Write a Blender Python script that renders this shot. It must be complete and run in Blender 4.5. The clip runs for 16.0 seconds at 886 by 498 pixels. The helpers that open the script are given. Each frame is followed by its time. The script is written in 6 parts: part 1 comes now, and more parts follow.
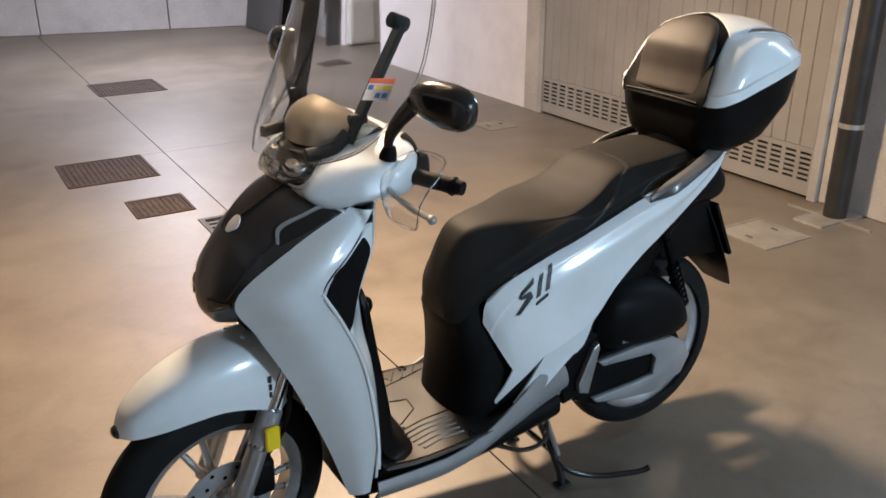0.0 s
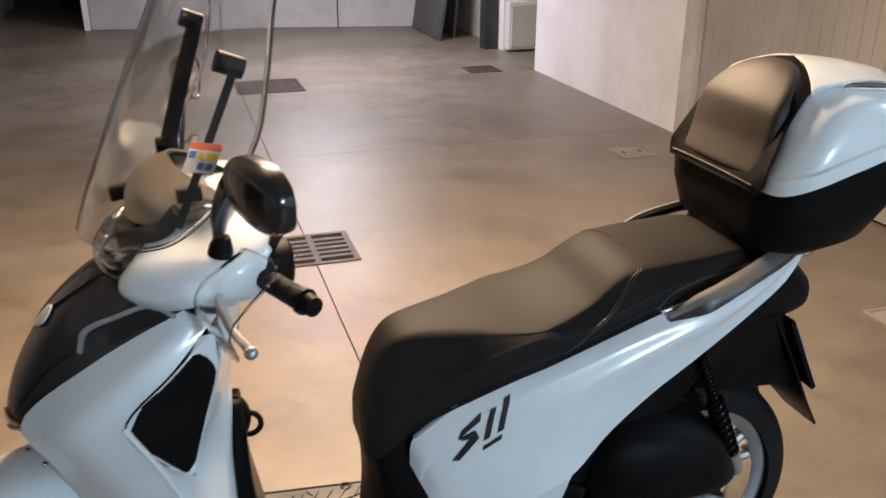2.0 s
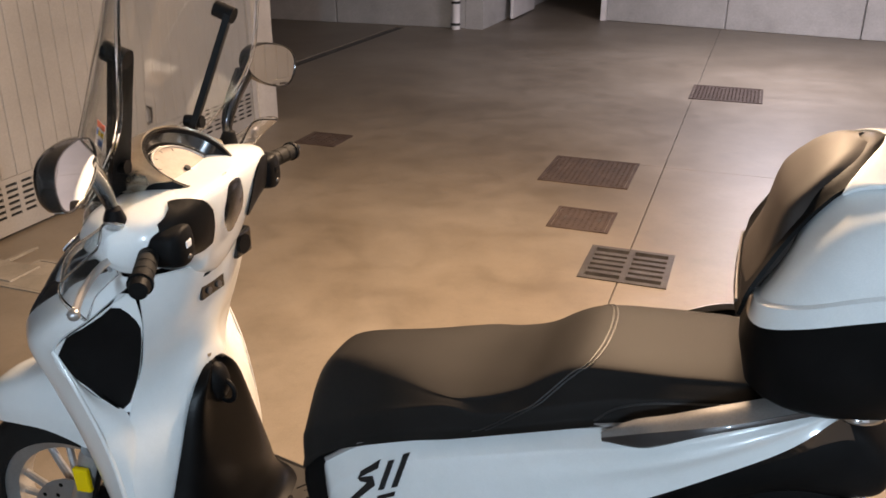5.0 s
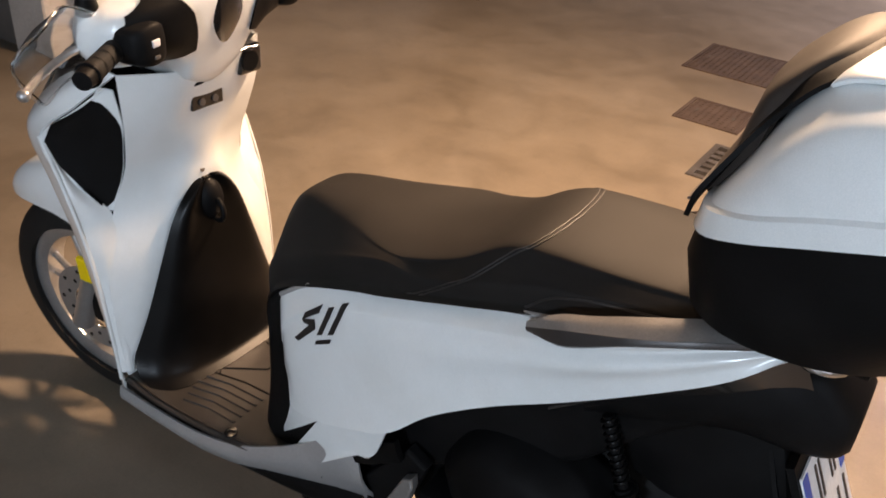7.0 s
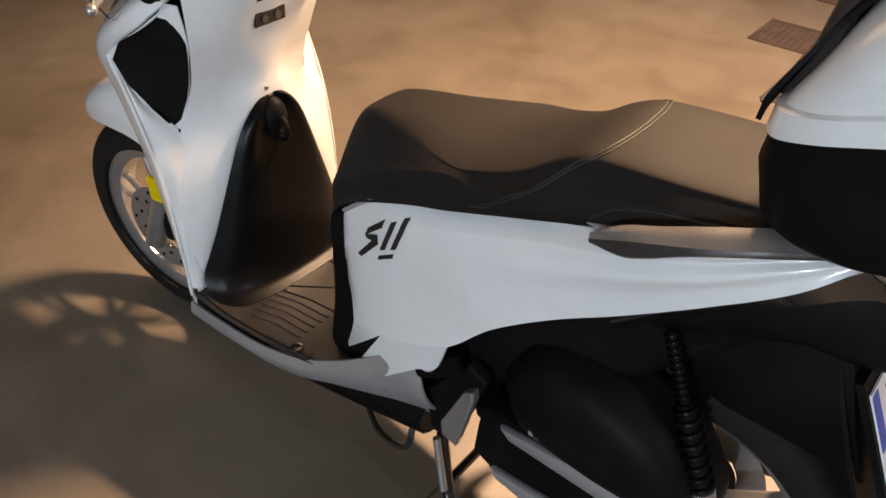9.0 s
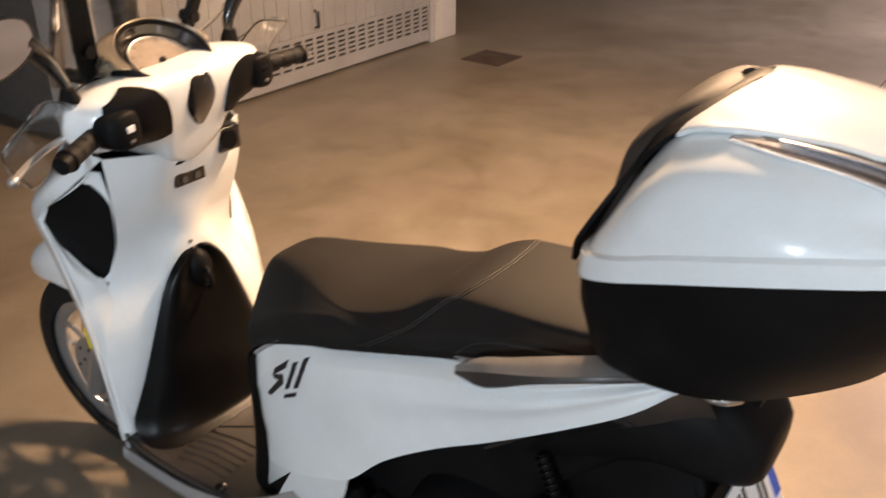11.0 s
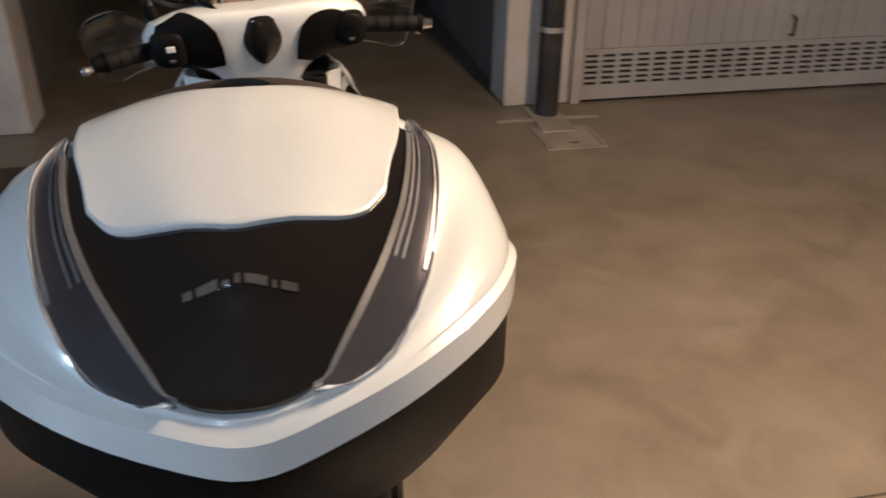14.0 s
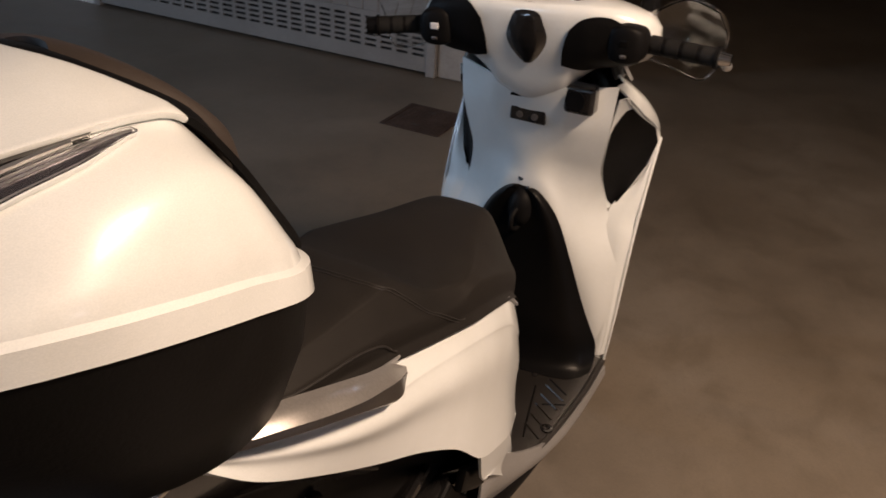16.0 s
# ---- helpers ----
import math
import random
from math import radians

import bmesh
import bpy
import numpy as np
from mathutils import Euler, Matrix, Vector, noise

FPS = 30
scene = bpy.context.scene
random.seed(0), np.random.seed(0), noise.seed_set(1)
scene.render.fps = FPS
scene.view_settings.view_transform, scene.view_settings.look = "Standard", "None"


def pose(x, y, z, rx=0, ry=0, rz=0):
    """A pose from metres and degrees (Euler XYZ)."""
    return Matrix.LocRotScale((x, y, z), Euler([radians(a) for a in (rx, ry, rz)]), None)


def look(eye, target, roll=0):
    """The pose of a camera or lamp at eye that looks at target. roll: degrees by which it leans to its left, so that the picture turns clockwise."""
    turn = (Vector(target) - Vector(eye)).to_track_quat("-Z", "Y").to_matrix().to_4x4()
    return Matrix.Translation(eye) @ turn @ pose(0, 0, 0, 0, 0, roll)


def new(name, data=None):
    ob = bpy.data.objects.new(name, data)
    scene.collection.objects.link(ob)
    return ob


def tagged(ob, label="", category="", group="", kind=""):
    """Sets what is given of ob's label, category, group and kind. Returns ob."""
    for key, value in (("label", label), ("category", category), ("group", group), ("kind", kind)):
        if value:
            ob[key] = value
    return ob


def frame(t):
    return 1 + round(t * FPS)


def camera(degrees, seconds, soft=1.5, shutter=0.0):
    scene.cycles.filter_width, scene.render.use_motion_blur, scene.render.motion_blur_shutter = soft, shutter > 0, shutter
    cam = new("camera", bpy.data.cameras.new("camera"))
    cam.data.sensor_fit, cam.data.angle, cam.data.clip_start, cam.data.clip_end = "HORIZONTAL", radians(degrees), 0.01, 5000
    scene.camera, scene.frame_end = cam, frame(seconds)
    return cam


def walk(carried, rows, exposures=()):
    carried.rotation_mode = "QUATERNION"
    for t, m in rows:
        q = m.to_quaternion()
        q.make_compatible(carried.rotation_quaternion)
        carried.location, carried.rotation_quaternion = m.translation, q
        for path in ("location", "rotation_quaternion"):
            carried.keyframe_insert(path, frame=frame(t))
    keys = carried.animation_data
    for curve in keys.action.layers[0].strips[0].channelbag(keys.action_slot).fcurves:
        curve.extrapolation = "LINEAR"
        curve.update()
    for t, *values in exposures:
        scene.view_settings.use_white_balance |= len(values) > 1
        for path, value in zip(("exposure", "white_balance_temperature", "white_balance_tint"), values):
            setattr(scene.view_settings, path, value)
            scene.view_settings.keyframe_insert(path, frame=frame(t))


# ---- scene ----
cam = camera(55.0, 16.0, 1.6, 0.4)
PATH = [
    (0, (1.74, 1.734, 1.616), (0.785, 0.149, 0.857), -0.0),
    (0.5, (1.583, 1.669, 1.62), (0.707, 0.027, 0.889), -0.2),
    (1, (1.353, 1.632, 1.627), (0.621, -0.088, 0.916), -0.1),
    (1.5, (1.167, 1.564, 1.614), (0.562, -0.196, 0.88), -0.7),
    (2, (0.99, 1.416, 1.603), (0.436, -0.349, 0.843), 0.2),
    (2.5, (0.844, 1.345, 1.611), (0.398, -0.445, 0.838), 0.5),
    (3, (0.641, 1.339, 1.612), (0.51, -0.497, 0.83), 0.6),
    (5.5, (-0.079, 1.17, 1.618), (0.624, -0.527, 0.826), 1.2),
    (6, (-0.145, 1.069, 1.574), (0.621, -0.562, 0.706), 2.8),
    (6.5, (-0.189, 1.018, 1.552), (0.632, -0.523, 0.577), 4.4),
    (7, (-0.226, 1.014, 1.545), (0.662, -0.436, 0.492), 5.1),
    (7.5, (-0.239, 1.019, 1.529), (0.675, -0.365, 0.412), 4.8),
    (8, (-0.234, 1.022, 1.512), (0.683, -0.287, 0.31), 4.0),
    (10.5, (-0.299, 1.011, 1.563), (0.738, -0.312, 0.48), 0.3),
    (11, (-0.424, 0.987, 1.588), (0.622, -0.442, 0.66), 0.2),
    (11.5, (-0.485, 0.877, 1.577), (0.526, -0.614, 0.706), 0.5),
    (12, (-0.552, 0.706, 1.571), (0.438, -0.792, 0.691), 1.4),
    (12.5, (-0.621, 0.565, 1.555), (0.446, -0.842, 0.618), 1.5),
    (13, (-0.796, 0.368, 1.561), (0.534, -0.761, 0.584), 1.3),
    (13.5, (-0.873, 0.185, 1.546), (0.718, -0.560, 0.589), 0.0),
    (14, (-0.864, -0.013, 1.541), (0.855, -0.376, 0.584), 0.7),
    (14.5, (-0.883, -0.219, 1.547), (0.868, -0.190, 0.582), 1.2),
    (15, (-0.868, -0.428, 1.557), (0.833, -0.045, 0.578), 1.3),
    (15.5, (-0.694, -0.518, 1.523), (0.95, 0.067, 0.547), 2.9),
    (16, (-0.576, -0.571, 1.525), (0.978, 0.193, 0.524), 3.1),
]
EXPOSURES = [(0.0, -0.02, 6200, 15), (3.0, -0.08, 6600, 17), (5.5, 0.0, 6750, 20), (8.0, 0.0, 7350, 26), (10.5, 0.13, 7500, 26), (11.0, 0.12, 7500, 24), (11.5, -0.12, 7300, 20), (12.0, -0.5, 6650, 14), (12.5, -0.76, 6300, 13), (13.5, -0.92, 6300, 17), (14.5, -0.98, 6050, 19), (16.0, -1.38, 6100, 21)]
walk(cam, [(t, look(eye, target, roll)) for t, eye, target, roll in PATH], EXPOSURES)

# ---- light ----
world = bpy.data.worlds.new("world")
scene.world = world
world.use_nodes = True
world.node_tree.nodes["Background"].inputs[0].default_value = (0.5, 0.55, 0.65, 1)
world.node_tree.nodes["Background"].inputs[1].default_value = 0.004


def area_lamp(name, eye, target, sx, sy, watts, colour):
    data = bpy.data.lights.new(name, "AREA")
    data.shape, data.size, data.size_y, data.energy, data.color = "RECTANGLE", sx, sy, watts, colour
    ob = new(name, data)
    ob.matrix_world = look(eye, target)
    return ob


WARM, COOL, FAR = (1.0, 0.735, 0.465), (0.60, 0.83, 1.0), (0.95, 0.93, 1.0)
LAMPS = [
    ((0.40, -1.50, 2.48), 0.62, 0.16, 225, WARM, (0.40, -1.50, 0)),
    # Both COOL entries are added fills standing in for a carried torch.
    ((-0.95, 5.40, 2.42), 0.16, 1.20, 232, COOL, (0.1, 0.2, 0.7)),
    ((-2.05, 0.55, 2.42), 0.16, 1.20, 24, COOL, (-0.3, 0.0, 1.0)),
    ((-0.40, -7.30, 2.48), 0.16, 1.20, 170, FAR, (-0.4, -7.3, 0)),
]
for place, sx, sy, watts, colour, aim in LAMPS:
    area_lamp("placed_light", place, (aim[0], aim[1] + 0.0001, aim[2]), sx, sy, watts, colour)


# ---- materials ----
def shader(name, colour, rough=0.5, metal=0.0, coat=0.0, spec=0.5):
    m = bpy.data.materials.new(name)
    m.use_nodes = True
    b = m.node_tree.nodes["Principled BSDF"]
    b.inputs["Base Color"].default_value = (*colour, 1)
    b.inputs["Roughness"].default_value = rough
    b.inputs["Metallic"].default_value = metal
    b.inputs["Coat Weight"].default_value = coat
    b.inputs["Coat Roughness"].default_value = 0.06
    b.inputs["Specular IOR Level"].default_value = spec
    return m


def node(m, kind, **values):
    n = m.node_tree.nodes.new(kind)
    for key, value in values.items():
        n.inputs[key].default_value = value
    return n


def link(m, a, out, b, into):
    m.node_tree.links.new(a.outputs[out], b.inputs[into])


def ramp(m, source, out, stops):
    r = m.node_tree.nodes.new("ShaderNodeValToRGB")
    link(m, source, out, r, "Fac")
    el = r.color_ramp.elements
    while len(el) < len(stops):
        el.new(0.5)
    for e, (pos, col) in zip(el, stops):
        e.position, e.color = pos, (*col, 1)
    return r


def mixed(m, fac, a, b, blend="MIX"):
    """Mix of two colour outputs; fac is a number or (node, output)."""
    x = m.node_tree.nodes.new("ShaderNodeMix")
    x.data_type, x.blend_type = "RGBA", blend
    if isinstance(fac, tuple):
        m.node_tree.links.new(fac[0].outputs[fac[1]], x.inputs[0])
    else:
        x.inputs[0].default_value = fac
    for src, at in ((a, 6), (b, 7)):
        if isinstance(src, tuple) and len(src) == 2:
            m.node_tree.links.new(src[0].outputs[src[1]], x.inputs[at])
        else:
            x.inputs[at].default_value = (*src, 1)
    return x


def textured(name, base, dark, light, scale=3.0, fine=60.0, rough=0.5, rvar=0.15, bump=0.1, metal=0.0, coat=0.0, spec=0.5, dist=0.003, object_random=0.0):
    """A surface with broad clouds, fine grain, uneven gloss and slight relief."""
    m = shader(name, base, rough, metal, coat, spec)
    b = m.node_tree.nodes["Principled BSDF"]
    co = node(m, "ShaderNodeTexCoord")
    big = node(m, "ShaderNodeTexNoise", Scale=scale, Detail=6.0, Roughness=0.6)
    small = node(m, "ShaderNodeTexNoise", Scale=fine, Detail=4.0, Roughness=0.65)
    link(m, co, "Object", big, "Vector")
    link(m, co, "Object", small, "Vector")
    c1 = ramp(m, big, 0, [(0.3, dark), (0.5, base), (0.72, light)])
    c2 = ramp(m, small, 0, [(0.3, (0.90, 0.90, 0.90)), (0.7, (1.07, 1.07, 1.07))])
    mix = mixed(m, 1.0, (c1, 0), (c2, 0), "MULTIPLY")
    link(m, mix, 2, b, "Base Color")
    rr = m.node_tree.nodes.new("ShaderNodeMapRange")
    rr.inputs[3].default_value, rr.inputs[4].default_value = max(0.02, rough - rvar), min(1, rough + rvar)
    link(m, big, 0, rr, 0)
    link(m, rr, 0, b, "Roughness")
    bp = node(m, "ShaderNodeBump", Strength=bump, Distance=dist)
    link(m, small, 0, bp, "Height")
    link(m, bp, 0, b, "Normal")
    return m


def floor_material():
    m = shader("power_floated_concrete", (0.15, 0.135, 0.11), 0.42, 0.0, 0.0, 1.0)
    b = m.node_tree.nodes["Principled BSDF"]
    co = node(m, "ShaderNodeTexCoord")
    cloud = node(m, "ShaderNodeTexNoise", Scale=0.9, Detail=7.0, Roughness=0.62)
    patch = node(m, "ShaderNodeTexNoise", Scale=4.5, Detail=5.0, Roughness=0.6, Distortion=0.6)
    grain = node(m, "ShaderNodeTexNoise", Scale=140.0, Detail=3.0, Roughness=0.6)
    scuff = node(m, "ShaderNodeTexNoise", Scale=2.2, Detail=9.0, Roughness=0.72, Distortion=1.4)
    for n in (cloud, patch, grain, scuff):
        link(m, co, "Object", n, "Vector")
    base = ramp(m, cloud, 0, [(0.28, (0.112, 0.089, 0.064)), (0.5, (0.160, 0.132, 0.099)), (0.72, (0.204, 0.174, 0.138))])
    spots = ramp(m, patch, 0, [(0.32, (0.84, 0.83, 0.81)), (0.5, (1, 1, 1)), (0.7, (1.10, 1.095, 1.09))])
    a = mixed(m, 1.0, (base, 0), (spots, 0), "MULTIPLY")
    dust = ramp(m, scuff, 0, [(0.26, (0.93, 0.92, 0.90)), (0.42, (1, 1, 1))])
    a2 = mixed(m, 1.0, (a, 2), (dust, 0), "MULTIPLY")
    speck = node(m, "ShaderNodeTexNoise", Scale=28.0, Detail=8.0, Roughness=0.75)
    link(m, co, "Object", speck, "Vector")
    dust2 = ramp(m, speck, 0, [(0.30, (0.90, 0.89, 0.87)), (0.45, (1, 1, 1)), (0.70, (1.05, 1.05, 1.05)), (0.78, (1.22, 1.22, 1.20))])
    a2 = mixed(m, 1.0, (a2, 2), (dust2, 0), "MULTIPLY")
    fine = ramp(m, grain, 0, [(0.3, (0.93, 0.93, 0.93)), (0.7, (1.06, 1.06, 1.06))])
    a3 = mixed(m, 1.0, (a2, 2), (fine, 0), "MULTIPLY")
    link(m, a3, 2, b, "Base Color")
    rr = m.node_tree.nodes.new("ShaderNodeMapRange")
    rr.inputs[3].default_value, rr.inputs[4].default_value = 0.38, 0.56
    link(m, patch, 0, rr, 0)
    link(m, rr, 0, b, "Roughness")
    bp = node(m, "ShaderNodeBump", Strength=0.08, Distance=0.004)
    link(m, patch, 0, bp, "Height")
    link(m, bp, 0, b, "Normal")
    return m


M_FLOOR = floor_material()
M_JOINT = textured("joint_filler", (0.06, 0.055, 0.05), (0.04, 0.035, 0.03), (0.1, 0.09, 0.08), 8, 90, 0.9)
M_PRECAST = textured("precast_concrete_wall", (0.42, 0.41, 0.4), (0.33, 0.32, 0.31), (0.5, 0.49, 0.48), 1.6, 45, 0.8, 0.1, 0.06)
# Bay walls: lack of light is put into this darker concrete colour.
M_BAY = textured("bay_concrete_shade", (0.11, 0.10, 0.092), (0.08, 0.073, 0.067), (0.15, 0.14, 0.13), 1.6, 45, 0.85, 0.1, 0.1)
M_PLASTER = textured("white_wall_paint", (0.74, 0.71, 0.71), (0.66, 0.63, 0.62), (0.79, 0.77, 0.77), 2.2, 80, 0.75, 0.1, 0.03)
M_CEIL = textured("ceiling_concrete", (0.5, 0.49, 0.47), (0.42, 0.41, 0.4), (0.56, 0.55, 0.53), 1.2, 40, 0.85)
M_DOOR = textured("galvanised_door_paint", (0.285, 0.275, 0.265), (0.245, 0.236, 0.226), (0.325, 0.315, 0.305), 2.0, 120, 0.5, 0.12, 0.04)
M_FRAME = textured("grey_frame_paint", (0.34, 0.33, 0.32), (0.28, 0.27, 0.26), (0.4, 0.39, 0.38), 3.0, 90, 0.5, 0.12, 0.05)
M_PILLAR = textured("bare_concrete_pillar", (0.43, 0.40, 0.37), (0.34, 0.315, 0.285), (0.50, 0.475, 0.44), 3.0, 60, 0.8, 0.1, 0.05)
# Near-black colour that carries the shade inside unlit hollows.
M_DARK = textured("hollow_shade", (0.02, 0.02, 0.02), (0.015, 0.015, 0.015), (0.03, 0.03, 0.03), 3, 40, 0.9)
M_IRON = textured("brown_cast_iron_lid", (0.060, 0.042, 0.035), (0.040, 0.028, 0.024), (0.088, 0.066, 0.056), 9, 130, 0.75, 0.12, 0.4, 0.0, 0.0, 0.3)
M_GRATE = textured("grey_cast_iron_grate", (0.06, 0.055, 0.053), (0.04, 0.037, 0.036), (0.09, 0.084, 0.082), 12, 120, 0.55, 0.15, 0.35, 0.3)
M_PIPE = textured("black_drain_pipe", (0.022, 0.021, 0.02), (0.015, 0.015, 0.015), (0.04, 0.038, 0.036), 6, 60, 0.45)
M_CLAMP = textured("zinc_clamp", (0.55, 0.54, 0.52), (0.45, 0.44, 0.42), (0.65, 0.64, 0.62), 20, 120, 0.35, 0.1, 0.05, 0.8)
M_CAB = textured("pale_cabinet_plastic", (0.62, 0.62, 0.58), (0.57, 0.57, 0.53), (0.67, 0.67, 0.63), 3, 90, 0.45)
M_BOARD = textured("dark_leaning_board", (0.06, 0.06, 0.06), (0.045, 0.045, 0.045), (0.08, 0.08, 0.08), 3, 60, 0.5)
M_PAD = textured("patched_cement", (0.235, 0.21, 0.175), (0.18, 0.16, 0.13), (0.29, 0.26, 0.22), 5, 60, 0.7, 0.1, 0.2)


# ---- mesh tools ----
def part(name, bm, material, parent=None, label="", smooth=False, angle=40):
    bmesh.ops.recalc_face_normals(bm, faces=bm.faces[:])
    me = bpy.data.meshes.new(name)
    if smooth:
        lim = radians(angle)
        for f in bm.faces:
            f.smooth = True
        for e in bm.edges:
            e.smooth = len(e.link_faces) == 2 and e.calc_face_angle(0) < lim
    bm.to_mesh(me)
    bm.free()
    me.materials.append(material)
    ob = new(name, me)
    if parent:
        ob.parent = parent
    if label:
        tagged(ob, label)
    return ob


def block(x0, x1, y0, y1, z0, z1, bevel=0.0, seg=2, bm=None):
    b = bm or bmesh.new()
    v = [b.verts.new((x, y, z)) for x in (x0, x1) for y in (y0, y1) for z in (z0, z1)]
    fs = [b.faces.new([v[i] for i in q]) for q in ((0, 1, 3, 2), (4, 6, 7, 5), (0, 4, 5, 1), (2, 3, 7, 6), (0, 2, 6, 4), (1, 5, 7, 3))]
    if bevel:
        es = {e for f in fs for e in f.edges}
        bmesh.ops.bevel(b, geom=list(es), offset=bevel, segments=seg, profile=0.5, affect="EDGES")
    return b


def rod(p0, p1, r0, r1=None, seg=16, bm=None):
    b = bm or bmesh.new()
    r1 = r0 if r1 is None else r1
    p0, p1 = Vector(p0), Vector(p1)
    q = (p1 - p0).to_track_quat("Z", "Y").to_matrix()
    rings = []
    for p, r in ((p0, r0), (p1, r1)):
        rings.append([b.verts.new(p + q @ Vector((r * math.cos(a), r * math.sin(a), 0))) for a in (2 * math.pi * i / seg for i in range(seg))])
    for i in range(seg):
        b.faces.new((rings[0][i], rings[0][(i + 1) % seg], rings[1][(i + 1) % seg], rings[1][i]))
    b.faces.new(rings[0][::-1])
    b.faces.new(rings[1])
    return b


def structure(ob, label="", category=""):
    return tagged(ob, label, category, "", "structure")


# ---- the garage ----
WEST, EAST, TOP = -2.50, 3.42, 2.62
JX = 0.452
GX0, GX1, GY0, GY1 = 0.237, 0.637, -2.685, -2.288


def make_floor():
    """Concrete slabs with open joints and a pit under the grate."""
    bm = bmesh.new()
    xs = [-8.0, GX0, JX - 0.003, JX + 0.003, GX1, 4.33, 4.47, 9.0]
    ys = [-16.0, -9.3, -6.1, -4.153, -4.149, GY0, GY1, 7.0]
    for i in range(len(xs) - 1):
        for j in range(len(ys) - 1):
            if i == 2 or (j == 3 and xs[i + 1] < 4) or (GX0 <= xs[i] < GX1 and j == 5) or (i == 5 and j == 1):
                continue
            block(xs[i], xs[i + 1], ys[j], ys[j + 1], -0.12, 0, bm=bm)
    floor = structure(part("floor", bm, M_FLOOR), "smooth beige concrete garage floor with saw-cut joints", "floor")
    part("joint", block(-8, 9, -16, 7, -0.2, -0.012), M_JOINT, floor, "dark dirt-filled joints and channel")
    return floor


make_floor()


def wall(name, x0, x1, y0, y1, z0=0.0, z1=TOP, mat=M_PRECAST, label="", cat="wall"):
    return structure(part(name, block(x0, x1, y0, y1, z0, z1), mat), label, cat)


structure(part("ceiling", block(-8, 9, -16, 7, TOP, TOP + 0.2), M_CEIL), "plain concrete garage ceiling", "ceiling")


def panel_wall(name, p, q, z1, count, label):
    """Precast wall between two plan points, as panels with open joints."""
    p, q = Vector((*p, 0)), Vector((*q, 0))
    d = (q - p) / count
    n = Vector((-d.y, d.x, 0)).normalized() * 0.2
    w = None
    for i in range(count):
        a, b = p + d * i, p + d * (i + 1)
        g = d.normalized() * 0.006
        bm = bmesh.new()
        lo = [a + g, b - g, b - g + n, a + g + n]
        vs = [bm.verts.new(v) for v in lo] + [bm.verts.new(v + Vector((0, 0, z1))) for v in lo]
        for f in ((0, 1, 2, 3), (4, 5, 6, 7), (0, 1, 5, 4), (1, 2, 6, 5), (2, 3, 7, 6), (3, 0, 4, 7)):
            bm.faces.new([vs[k] for k in f])
        bmesh.ops.bevel(bm, geom=bm.edges[:], offset=0.008, segments=1, affect="EDGES")
        if w is None:
            w = structure(part(name, bm, M_PRECAST), label, "wall")
        else:
            part("wall_panel", bm, M_PRECAST, w)
    return w


panel_wall("wall_north", (1.98, -10.85), (-2.75, -9.93), TOP, 3, "grey precast concrete panel wall with joints")
panel_wall("wall_north_east", (9.0, -9.25), (3.55, -9.42), TOP, 3, "dim grey precast concrete panel wall")
wall("wall_store_east", 3.32, 3.55, -16, -9.42, label="dark concrete wall beside an opening")
wall("wall_store_west", 1.80, 1.98, -16, -10.86, label="dark concrete wall beside an opening")
# The store's darkness is in this wall's colour.
wall("wall_store_back", 1.7, 3.6, -14.2, -14.0, mat=M_DARK, label="back wall of an unlit store, its shade in the near-black colour")
structure(part("door_frame", block(1.985, 2.06, -10.92, -10.80, 0, 2.1, 0.006), M_PLASTER), "white steel door frame at the end of the concrete wall", "door frame")
wall("wall_east_far", 8.8, 9.0, -9.3, -4.5, label="dim concrete wall at the side bay")

# west side
wall("wall_west", WEST - 0.25, WEST, -6.62, -3.98, mat=M_PLASTER, label="white painted wall between the garage doors and a passage")
wall("wall_west_end", WEST - 0.25, WEST + 0.004, -3.98, -3.80, mat=M_PILLAR, label="bare concrete end of the white wall")
wall("wall_passage", -8, -2.62, -8.15, -7.83, mat=M_PLASTER, label="pale wall facing the passage")
wall("wall_niche", -3.2, -2.7, -10.2, -8.15, mat=M_PRECAST, label="grey concrete wall behind leaning boards")
wall("wall_passage_back", -8, WEST - 0.25, -6.62, -6.4, mat=M_PLASTER, label="white painted wall of the passage")
wall("wall_passage_end", -8, -7.8, -7.83, -6.62, mat=M_PRECAST, label="end wall of the passage")


